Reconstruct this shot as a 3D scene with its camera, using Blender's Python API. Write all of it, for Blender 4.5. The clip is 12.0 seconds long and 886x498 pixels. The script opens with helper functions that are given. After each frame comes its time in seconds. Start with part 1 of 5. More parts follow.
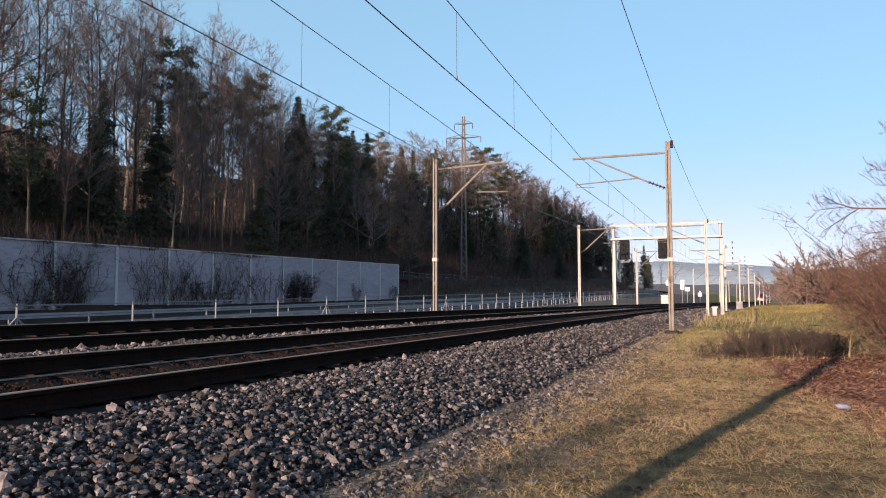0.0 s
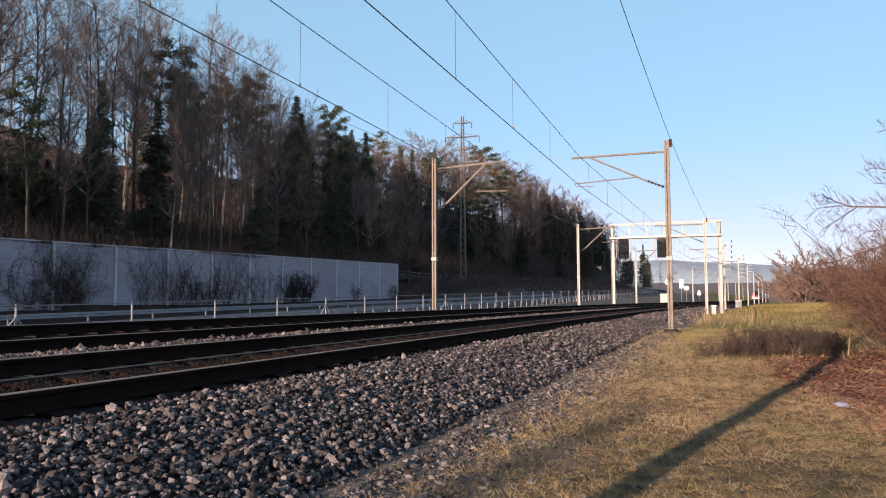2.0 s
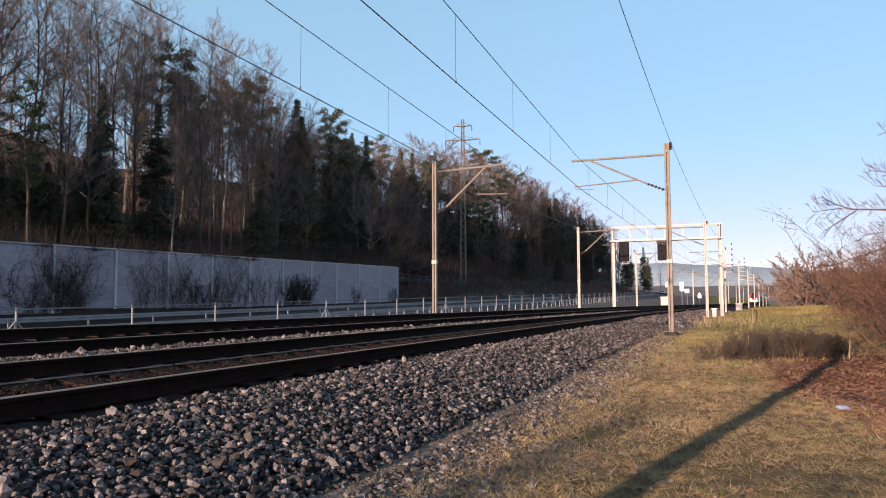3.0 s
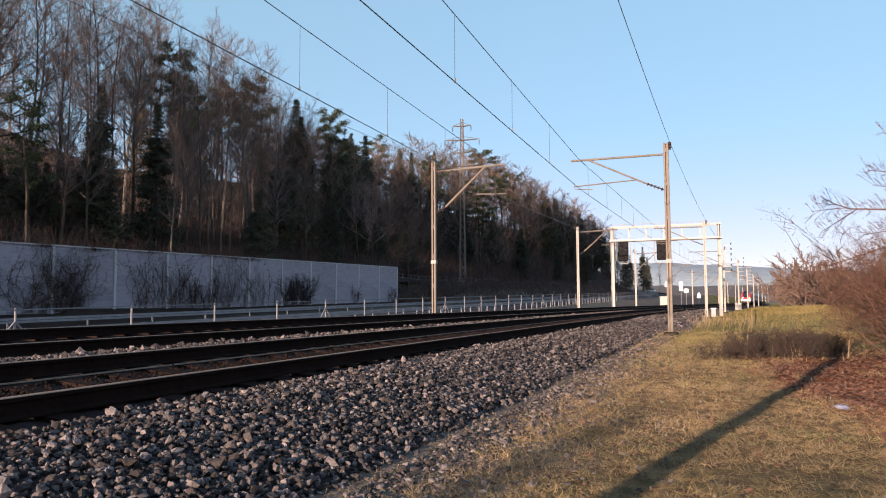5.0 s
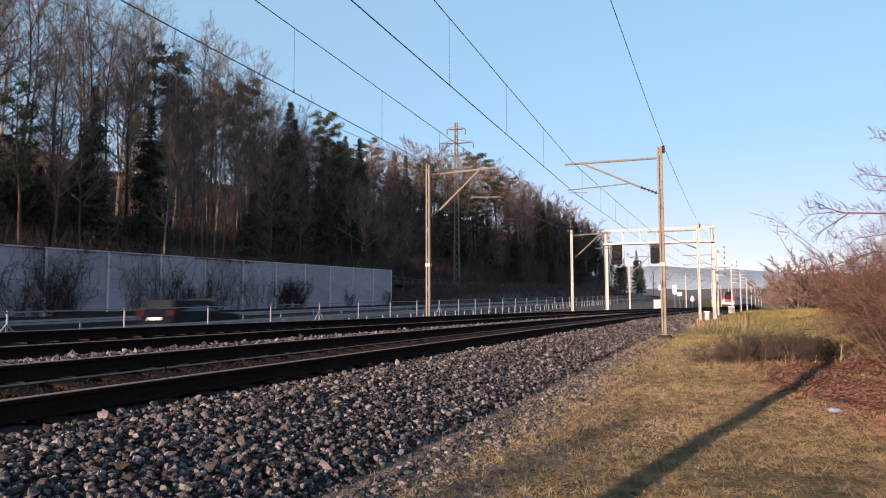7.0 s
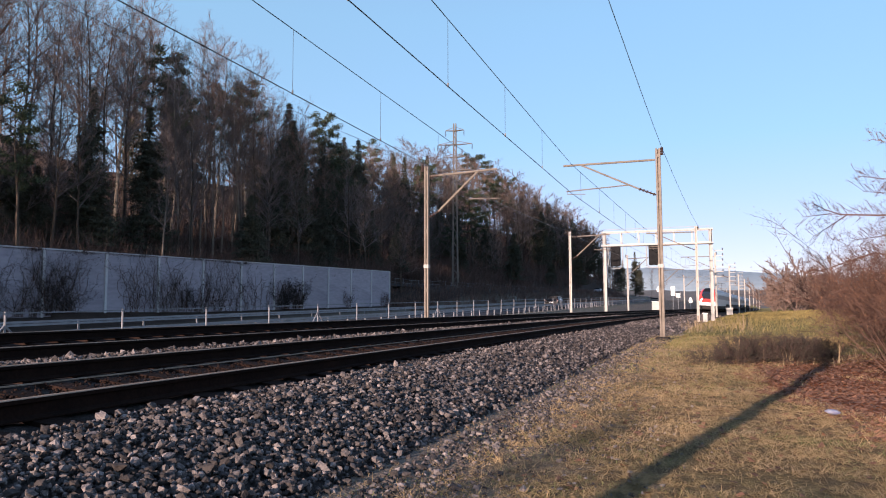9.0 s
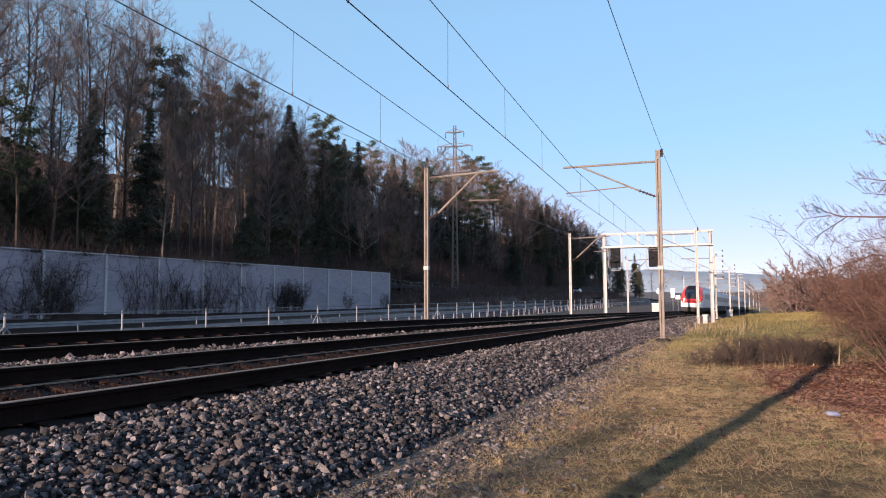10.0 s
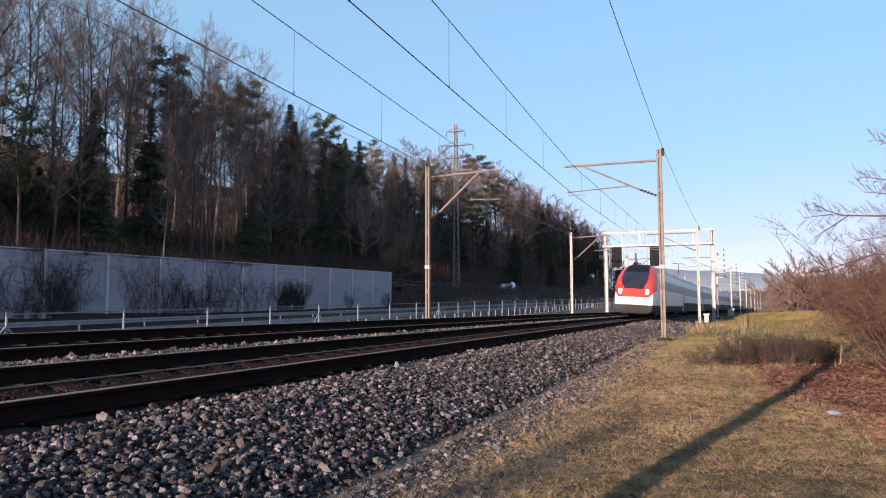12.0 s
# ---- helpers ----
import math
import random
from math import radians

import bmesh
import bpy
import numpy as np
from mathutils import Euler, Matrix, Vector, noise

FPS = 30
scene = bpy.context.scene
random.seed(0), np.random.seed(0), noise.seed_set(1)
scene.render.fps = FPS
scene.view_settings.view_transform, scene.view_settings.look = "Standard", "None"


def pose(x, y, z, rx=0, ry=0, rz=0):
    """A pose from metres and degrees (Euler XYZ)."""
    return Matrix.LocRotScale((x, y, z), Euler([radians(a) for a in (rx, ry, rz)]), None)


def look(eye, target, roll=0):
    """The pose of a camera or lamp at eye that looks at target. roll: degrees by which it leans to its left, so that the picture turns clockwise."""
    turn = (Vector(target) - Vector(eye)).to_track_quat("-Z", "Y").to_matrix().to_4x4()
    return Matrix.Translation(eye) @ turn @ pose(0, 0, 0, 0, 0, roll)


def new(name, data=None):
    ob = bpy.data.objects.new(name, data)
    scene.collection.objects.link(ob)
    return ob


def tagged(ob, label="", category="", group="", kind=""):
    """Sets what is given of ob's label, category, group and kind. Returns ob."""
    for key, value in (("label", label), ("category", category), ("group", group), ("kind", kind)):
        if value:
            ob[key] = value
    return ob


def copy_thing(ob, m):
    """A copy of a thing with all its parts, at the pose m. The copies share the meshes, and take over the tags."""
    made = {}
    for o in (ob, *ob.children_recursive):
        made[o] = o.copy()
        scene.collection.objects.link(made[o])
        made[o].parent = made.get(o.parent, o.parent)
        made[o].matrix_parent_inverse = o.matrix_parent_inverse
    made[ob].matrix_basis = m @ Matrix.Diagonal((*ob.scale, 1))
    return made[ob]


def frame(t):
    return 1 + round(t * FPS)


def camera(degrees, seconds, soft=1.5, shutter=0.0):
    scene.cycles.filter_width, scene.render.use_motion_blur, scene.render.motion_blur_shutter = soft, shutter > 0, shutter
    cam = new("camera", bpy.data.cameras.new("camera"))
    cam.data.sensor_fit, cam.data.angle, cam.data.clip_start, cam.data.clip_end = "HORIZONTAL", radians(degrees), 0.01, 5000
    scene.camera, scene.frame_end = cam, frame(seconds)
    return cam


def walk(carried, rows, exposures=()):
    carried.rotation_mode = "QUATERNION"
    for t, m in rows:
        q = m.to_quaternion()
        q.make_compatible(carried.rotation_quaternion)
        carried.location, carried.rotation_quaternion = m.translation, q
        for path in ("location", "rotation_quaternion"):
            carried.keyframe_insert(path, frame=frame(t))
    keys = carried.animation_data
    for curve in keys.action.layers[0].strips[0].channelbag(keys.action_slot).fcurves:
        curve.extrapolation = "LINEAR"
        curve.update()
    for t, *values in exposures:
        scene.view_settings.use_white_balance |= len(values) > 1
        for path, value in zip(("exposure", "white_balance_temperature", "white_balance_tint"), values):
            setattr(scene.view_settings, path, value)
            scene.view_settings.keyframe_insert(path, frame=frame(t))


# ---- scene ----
cam = camera(62.98, 12.0, soft=1.1, shutter=0.4)
EYE = Vector((0.0, 0.0, 1.3))
VIEW = [  # seconds, bearing right of the track, tilt up, lean
    (0, -20.674, 4.111, -0.02), (0.5, -20.655, 3.990, -0.03), (1, -20.609, 3.795, -0.13), (1.5, -20.583, 3.893, -0.10),
    (2, -20.606, 4.063, -0.16), (2.5, -20.604, 4.183, -0.12), (3, -20.629, 4.300, -0.20), (4, -20.61, 4.31, -0.24),
    (5, -20.576, 4.297, -0.25), (5.5, -20.478, 4.354, -0.16), (6, -20.375, 4.390, -0.18), (6.5, -20.258, 4.445, -0.18),
    (7, -20.113, 4.536, -0.19), (8, -20.00, 4.60, -0.16), (9, -19.993, 4.642, -0.14), (9.5, -19.939, 4.693, -0.20),
    (10, -19.982, 4.777, -0.13), (10.5, -20.017, 4.838, -0.12), (11, -20.017, 4.846, -0.14), (11.5, -20.070, 4.796, -0.19),
    (12, -20.077, 4.712, -0.15)]


def aim(bearing, tilt, lean):
    a, p = radians(bearing), radians(tilt)
    way = Vector((math.sin(a) * math.cos(p), math.cos(a) * math.cos(p), math.sin(p)))
    return look(EYE, EYE + way * 10, lean)


walk(cam, [(t, aim(b, p, r)) for t, b, p, r in VIEW], exposures=((0, 1.0, 6450, 22), (2.5, 1.0, 6550, 24), (6, 1.0, 6750, 25), (9, 1.0, 6200, 26), (12, 1.0, 6200, 26)))

# ---- daylight: low winter sun behind the viewer, clear sky ----
SUN_BEARING, SUN_UP = 193.2, 9.2
world = bpy.data.worlds.new("sky")
scene.world = world
world.use_nodes = True
wn = world.node_tree
sky = wn.nodes.new("ShaderNodeTexSky")
sky.sky_type = "NISHITA"
sky.sun_disc = False
sky.sun_elevation = radians(SUN_UP)
sky.sun_rotation = radians(SUN_BEARING)
sky.air_density, sky.dust_density, sky.ozone_density = 0.8, 0.0, 3.0
back = wn.nodes["Background"]
back.inputs["Strength"].default_value = 0.124
haze = wn.nodes.new("ShaderNodeMix")      # even valley haze over the clear sky
haze.data_type = "RGBA"
haze.inputs["Factor"].default_value = 0.6
haze.inputs["B"].default_value = (1.85, 2.65, 3.05, 1)
wn.links.new(sky.outputs["Color"], haze.inputs["A"])
# the haze whitens the sky towards the horizon, all the way round
where = wn.nodes.new("ShaderNodeTexCoord")
updown = wn.nodes.new("ShaderNodeSeparateXYZ")
wn.links.new(where.outputs["Generated"], updown.inputs[0])
veil = wn.nodes.new("ShaderNodeValToRGB")
for k, (h, c) in enumerate(((0.0, (1.32, 0.96, 0.92)), (0.09, (1.24, 0.99, 0.95)), (0.22, (0.98, 1.10, 1.05)), (0.38, (0.92, 1.13, 1.10)), (0.75, (0.80, 0.84, 1.04)))):
    stop = veil.color_ramp.elements[k] if k < 2 else veil.color_ramp.elements.new(h)
    stop.position, stop.color = h, (*c, 1)
wn.links.new(updown.outputs["Z"], veil.inputs["Fac"])
tint = wn.nodes.new("ShaderNodeMix")
tint.data_type, tint.blend_type = "RGBA", "MULTIPLY"
tint.inputs["Factor"].default_value = 1.0
wn.links.new(haze.outputs["Result"], tint.inputs["A"])
wn.links.new(veil.outputs["Color"], tint.inputs["B"])
wn.links.new(tint.outputs["Result"], back.inputs["Color"])
sun = new("sun", bpy.data.lights.new("sun", "SUN"))
sun.data.energy, sun.data.angle, sun.data.color = 5.0, radians(0.55), (1.0, 0.80, 0.60)
b_, e_ = radians(SUN_BEARING), radians(SUN_UP)
sun.matrix_world = look(Vector((math.sin(b_) * math.cos(e_), math.cos(b_) * math.cos(e_), math.sin(e_))) * 60, (0, 0, 0))

# ---- materials ----
MATS = {}


def mat(name, c1, c2=None, rough=0.8, metal=0.0, scale=4.0, fine=40.0, bump=0.15, rand=0.0, island=0.0, spec=0.4, stretch=None):
    """Two-scale mottled material: c1 and c2 mixed by coarse and fine noise in metres."""
    if name in MATS:
        return MATS[name]
    m = bpy.data.materials.new(name)
    m.use_nodes = True
    t = m.node_tree
    bs = t.nodes["Principled BSDF"]
    bs.inputs["Roughness"].default_value, bs.inputs["Metallic"].default_value = rough, metal
    bs.inputs["Specular IOR Level"].default_value = spec
    c2 = c2 or tuple(x * 0.75 for x in c1)
    tc = t.nodes.new("ShaderNodeTexCoord")
    src = tc.outputs["Object"]
    if stretch:
        mp = t.nodes.new("ShaderNodeMapping")
        mp.inputs["Scale"].default_value = stretch
        t.links.new(src, mp.inputs["Vector"])
        src = mp.outputs["Vector"]
    n1, n2 = t.nodes.new("ShaderNodeTexNoise"), t.nodes.new("ShaderNodeTexNoise")
    n1.inputs["Scale"].default_value, n1.inputs["Detail"].default_value = scale, 4
    n2.inputs["Scale"].default_value, n2.inputs["Detail"].default_value = fine, 3
    t.links.new(src, n1.inputs["Vector"])
    t.links.new(src, n2.inputs["Vector"])
    ad = t.nodes.new("ShaderNodeMath")
    ad.operation = "ADD"
    t.links.new(n1.outputs["Fac"], ad.inputs[0])
    t.links.new(n2.outputs["Fac"], ad.inputs[1])
    rg = t.nodes.new("ShaderNodeMapRange")
    rg.inputs["From Min"].default_value, rg.inputs["From Max"].default_value = 0.72, 1.28
    t.links.new(ad.outputs[0], rg.inputs["Value"])
    mx = t.nodes.new("ShaderNodeMix")
    mx.data_type = "RGBA"
    mx.inputs["A"].default_value, mx.inputs["B"].default_value = (*c1, 1), (*c2, 1)
    t.links.new(rg.outputs["Result"], mx.inputs["Factor"])
    out = mx.outputs["Result"]
    for amount, kind in ((rand, "o"), (island, "i")):
        if amount:
            hs = t.nodes.new("ShaderNodeHueSaturation")
            if kind == "o":
                val = t.nodes.new("ShaderNodeObjectInfo").outputs["Random"]
            else:
                val = t.nodes.new("ShaderNodeNewGeometry").outputs["Random Per Island"]
            vr = t.nodes.new("ShaderNodeMapRange")
            vr.inputs["To Min"].default_value, vr.inputs["To Max"].default_value = 1 - amount, 1 + amount
            if amount > 0.7:              # many dark pieces, a few pale ones
                pw = t.nodes.new("ShaderNodeMath")
                pw.operation = "POWER"
                pw.inputs[1].default_value = 2.4
                t.links.new(val, pw.inputs[0])
                val = pw.outputs[0]
                vr.inputs["To Min"].default_value, vr.inputs["To Max"].default_value = 0.45, 2.6
            t.links.new(val, vr.inputs["Value"])
            t.links.new(vr.outputs["Result"], hs.inputs["Value"])
            t.links.new(out, hs.inputs["Color"])
            out = hs.outputs["Color"]
    t.links.new(out, bs.inputs["Base Color"])
    if bump:
        bp = t.nodes.new("ShaderNodeBump")
        bp.inputs["Strength"].default_value = bump
        bp.inputs["Distance"].default_value = 0.02
        t.links.new(ad.outputs[0], bp.inputs["Height"])
        t.links.new(bp.outputs["Normal"], bs.inputs["Normal"])
    MATS[name] = m
    return m


def lamp_mat(name, c, strength):
    m = mat(name, c, rough=0.3, bump=0)
    bs = m.node_tree.nodes["Principled BSDF"]
    bs.inputs["Emission Color"].default_value, bs.inputs["Emission Strength"].default_value = (*c, 1), strength
    return m


# soils and plants
M_BALLAST = mat("ballast_bed", (0.05, 0.042, 0.037), (0.016, 0.014, 0.013), 0.95, scale=6, fine=55, bump=0.8, spec=0.08)
M_STONE = mat("ballast_stone", (0.118, 0.098, 0.088), (0.046, 0.041, 0.041), 0.85, scale=9, fine=60, bump=0.3, island=0.75, spec=0.2)
M_STONE_O = mat("loose_stone", (0.118, 0.098, 0.088), (0.046, 0.041, 0.041), 0.85, scale=0.6, fine=4, bump=0.3, rand=0.75, spec=0.2)
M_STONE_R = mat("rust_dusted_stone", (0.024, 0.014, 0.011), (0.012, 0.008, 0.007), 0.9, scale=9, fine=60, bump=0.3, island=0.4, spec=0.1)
M_TWIG = mat("twig_bark", (0.175, 0.138, 0.122), (0.088, 0.069, 0.062), 0.9, scale=0.6, fine=9, bump=0.2, rand=0.3)
M_TWIG_RED = mat("russet_twig", (0.175, 0.118, 0.092), (0.088, 0.058, 0.046), 0.9, scale=0.5, fine=8, bump=0.2, rand=0.25)
M_BARK = mat("bark", (0.085, 0.062, 0.045), (0.04, 0.03, 0.022), 0.95, scale=1.2, fine=14, bump=0.6, rand=0.25, stretch=(1, 1, 0.25))
M_BIRCH = mat("pale_bark", (0.22, 0.18, 0.14), (0.10, 0.08, 0.06), 0.9, scale=1.0, fine=12, bump=0.4, rand=0.2, stretch=(1, 1, 0.3))
M_NEEDLE = mat("needles", (0.064, 0.066, 0.040), (0.030, 0.034, 0.023), 0.85, scale=0.8, fine=9, bump=0, rand=0.25, island=0.35)
M_PINE = mat("pine_needles", (0.060, 0.075, 0.034), (0.026, 0.038, 0.02), 0.85, scale=0.8, fine=9, bump=0, rand=0.2, island=0.35)
M_IVY = mat("ivy_leaf", (0.044, 0.048, 0.026), (0.020, 0.023, 0.014), 0.7, scale=0.8, fine=9, bump=0, island=0.4)
M_BRUSH = mat("winter_brush", (0.125, 0.078, 0.060), (0.065, 0.042, 0.034), 0.95, scale=0.25, fine=3, bump=0, island=0.4)
M_RUSSET = mat("russet_leaf", (0.21, 0.098, 0.052), (0.11, 0.052, 0.032), 0.9, scale=0.8, fine=9, bump=0, island=0.45)
M_GRASS = mat("dry_grass_blade", (0.36, 0.25, 0.125), (0.17, 0.12, 0.055), 0.9, scale=0.7, fine=5, bump=0, island=0.4)
M_STRAW = mat("reed_straw", (0.27, 0.20, 0.115), (0.16, 0.11, 0.06), 0.9, scale=1, fine=9, bump=0, island=0.3)
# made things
# rust nearly black: shade on the rail sides is put into the colour
M_RAILSIDE = mat("shaded_rusty_rail", (0.020, 0.011, 0.008), (0.010, 0.006, 0.005), 0.95, 0.0, 3, 30, 0.3, spec=0.05)
M_RAILTOP = mat("polished_rail_head", (0.34, 0.25, 0.18), (0.22, 0.16, 0.115), 0.75, 0.0, 3, 60, 0.05, spec=0.12)
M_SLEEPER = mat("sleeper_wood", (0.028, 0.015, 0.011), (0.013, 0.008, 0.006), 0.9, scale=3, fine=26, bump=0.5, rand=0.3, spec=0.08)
M_MAST = mat("weathered_mast", (0.22, 0.185, 0.15), (0.135, 0.112, 0.088), 0.65, 0.15, 2, 22, 0.1, stretch=(1, 1, 0.3))
M_GALV = mat("galvanised_steel", (0.38, 0.38, 0.37), (0.27, 0.27, 0.27), 0.45, 0.5, 2, 25, 0.05)
M_GUARD = mat("dull_zinc", (0.30, 0.30, 0.31), (0.20, 0.20, 0.21), 0.6, 0.3, 2, 25, 0.05)
M_PAINT = mat("pale_grey_paint", (0.36, 0.345, 0.32), (0.27, 0.255, 0.235), 0.5, 0, 2, 20, 0.05)
M_WIRE = mat("copper_wire", (0.075, 0.07, 0.068), (0.05, 0.046, 0.045), 0.5, 0.4, 2, 20, 0)
M_DARK = mat("dark_metal", (0.014, 0.014, 0.015), (0.008, 0.008, 0.009), 0.8, 0.0, 3, 30, 0.05, spec=0.15)
M_CONC = mat("noise_wall_concrete", (0.35, 0.325, 0.36), (0.25, 0.23, 0.262), 0.9, 0, 0.5, 4, 0.25, rand=0.09, stretch=(1, 0.35, 1.6))
M_POST = mat("wall_post_concrete", (0.52, 0.51, 0.51), (0.40, 0.39, 0.39), 0.85, 0, 1, 14, 0.2)
M_ROAD = mat("asphalt", (0.058, 0.056, 0.060), (0.040, 0.039, 0.042), 0.9, 0, 0.4, 40, 0.2, spec=0.1)
M_INSUL = mat("brown_insulator", (0.06, 0.035, 0.025), rough=0.3, bump=0)
M_SIGN = mat("white_sign", (0.78, 0.77, 0.74), (0.66, 0.65, 0.62), 0.5, 0, 4, 40, 0.02)
M_SILVER = mat("silver_train_paint", (0.62, 0.63, 0.65), (0.54, 0.55, 0.57), 0.45, 0.1, 0.6, 8, 0.02)
M_RED = mat("red_train_paint", (0.72, 0.045, 0.03), (0.60, 0.035, 0.025), 0.35, 0, 1, 9, 0.02)
M_WHITE = mat("white_train_paint", (0.82, 0.81, 0.79), (0.72, 0.71, 0.69), 0.4, 0, 1, 9, 0.02)
M_GLASS = mat("dark_glass", (0.02, 0.022, 0.025), (0.015, 0.016, 0.018), 0.08, 0, 2, 9, 0, spec=0.6)
M_SIDEGLASS = mat("tinted_side_glass", (0.27, 0.28, 0.30), (0.22, 0.23, 0.25), 0.4, 0, 2, 9, 0, spec=0.4)
M_FENCE = mat("dull_fence_steel", (0.24, 0.24, 0.25), (0.16, 0.16, 0.17), 0.7, 0.1, 2, 25, 0.05)
# paler mast copy: the sunlit look of the far masts is in the colour
M_PALEMAST = mat("sunlit_pale_mast", (0.42, 0.39, 0.35), (0.31, 0.285, 0.25), 0.6, 0.15, 2, 22, 0.1, stretch=(1, 1, 0.3))
M_ROOF = mat("grey_roof_paint", (0.46, 0.47, 0.49), (0.36, 0.37, 0.39), 0.6, 0.1, 1, 12, 0.05)
M_UNDER = mat("underframe_grime", (0.05, 0.045, 0.042), (0.028, 0.026, 0.025), 0.9, 0, 1, 12, 0.2)
M_TYRE = mat("tyre_rubber", (0.02, 0.02, 0.02), rough=0.9, bump=0.1)
M_LAMP = lamp_mat("headlight_glow", (1.0, 0.93, 0.82), 7.0)
M_PLASTIC = mat("blue_white_plastic", (0.30, 0.30, 0.32), (0.10, 0.11, 0.22), 0.4, 0, 12, 60, 0.05)


# ---- mesh building ----
class Build:
    """Collects vertices and faces, and makes one mesh of them."""

    def __init__(self):
        self.v, self.f = [], []

    def add(self, vs, fs):
        n = len(self.v)
        self.v.extend(vs)
        self.f.extend(tuple(i + n for i in f) for f in fs)
        return self

    def box(self, c, s, m=None, ch=0.0):
        x, y, z = (k / 2 for k in s)
        if ch:
            ch = min(ch, x * 0.9, y * 0.9)
            ring = [(-x + ch, -y), (x - ch, -y), (x, -y + ch), (x, y - ch), (x - ch, y), (-x + ch, y), (-x, y - ch), (-x, -y + ch)]
            sc = [(-z, 1 - ch / max(x, y)), (-z + ch, 1), (z - ch, 1), (z, 1 - ch / max(x, y))]
            vs = [Vector((a * k, b * k, h)) for h, k in sc for a, b in ring]
            fs = [(r * 8 + i, r * 8 + (i + 1) % 8, r * 8 + 8 + (i + 1) % 8, r * 8 + 8 + i) for r in range(3) for i in range(8)]
            fs += [tuple(range(7, -1, -1)), tuple(range(24, 32))]
        else:
            vs = [Vector((a, b, d)) for d in (-z, z) for a, b in ((-x, -y), (x, -y), (x, y), (-x, y))]
            fs = [(3, 2, 1, 0), (4, 5, 6, 7), (0, 1, 5, 4), (1, 2, 6, 5), (2, 3, 7, 6), (3, 0, 4, 7)]
        m = m or Matrix.Identity(4)
        return self.add([tuple(m @ (p + Vector(c))) for p in vs], fs)

    def tube(self, pts, radii, sides=6, caps=True):
        pts = [Vector(p) for p in pts]
        if not isinstance(radii, (list, tuple)):
            radii = [radii] * len(pts)
        n, vs = len(pts), []
        for i, p in enumerate(pts):
            d = (pts[min(i + 1, n - 1)] - pts[max(i - 1, 0)]).normalized()
            a = d.cross(Vector((0, 0, 1)) if abs(d.z) < 0.9 else Vector((1, 0, 0))).normalized()
            b = d.cross(a)
            for k in range(sides):
                w = 2 * math.pi * k / sides
                vs.append(tuple(p + (a * math.cos(w) + b * math.sin(w)) * radii[i]))
        fs = [(i * sides + k, i * sides + (k + 1) % sides, (i + 1) * sides + (k + 1) % sides, (i + 1) * sides + k)
              for i in range(n - 1) for k in range(sides)]
        if caps:
            fs += [tuple(range(sides - 1, -1, -1)), tuple(range((n - 1) * sides, n * sides))]
        return self.add(vs, fs)

    def mesh(self, name, material, smooth=False):
        me = bpy.data.meshes.new(name)
        me.from_pydata(self.v, [], self.f)
        me.materials.append(material)
        if smooth:
            me.shade_smooth()
        me.update()
        return me


def part(name, b, material, parent=None, label="", smooth=False):
    me = b.mesh(name, material, smooth) if isinstance(b, Build) else b
    ob = new(name, me)
    if parent is not None:
        ob.parent = parent
    if label:
        ob["label"] = label
    return ob


def thing(name, m, label, category, group="", kind=""):
    e = new(name)
    e.empty_display_size = 0.2
    e.matrix_world = m
    return tagged(e, label, category, group, kind)


def fast_mesh(name, verts, faces, material):
    """Mesh from numpy arrays of equal-sided faces."""
    me = bpy.data.meshes.new(name)
    k = faces.shape[1]
    me.vertices.add(len(verts))
    me.vertices.foreach_set("co", verts.astype(np.float32).ravel())
    me.loops.add(faces.size)
    me.loops.foreach_set("vertex_index", faces.astype(np.int32).ravel())
    me.polygons.add(len(faces))
    me.polygons.foreach_set("loop_start", np.arange(0, faces.size, k, dtype=np.int32))
    me.polygons.foreach_set("loop_total", np.full(len(faces), k, dtype=np.int32))
    me.materials.append(material)
    me.update(calc_edges=True)
    me.shade_flat()
    return me


# ---- the lie of the land ----
def bend(y):
    """How far the line has curved to the right of its tangent at the camera."""
    a = abs(y)
    return a * a / 2700 if a < 110 else 4.481 + 0.0815 * (a - 110)


def slope(y):
    a = min(abs(y), 110) / 1350
    return a if y >= 0 else -a


NEAR, FAR = -5.82, -9.50
# cross-section of the ballast: offset from the tangent, height
BED = [(-13.3, 0.02), (-12.0, 0.52), (-11.1, 0.74), (-10.25, 0.745), (-8.75, 0.605), (-8.25, 0.60), (-7.75, 0.64), (-7.25, 0.63),
       (-6.85, 0.57), (-6.0, 0.50), (-5.1, 0.42), (-4.45, 0.352), (-4.15, 0.335), (-3.3, 0.17), (-2.7, 0.05), (-2.3, -0.12), (-1.9, -0.25)]


def bed_z(u):
    return float(np.interp(u, [p[0] for p in BED], [p[1] for p in BED]))


def road_z(y):
    return -0.35 + 0.016 * min(max(y, -60), 260)


def wall_x(y):
    return -33.0 + 0.0356 * y


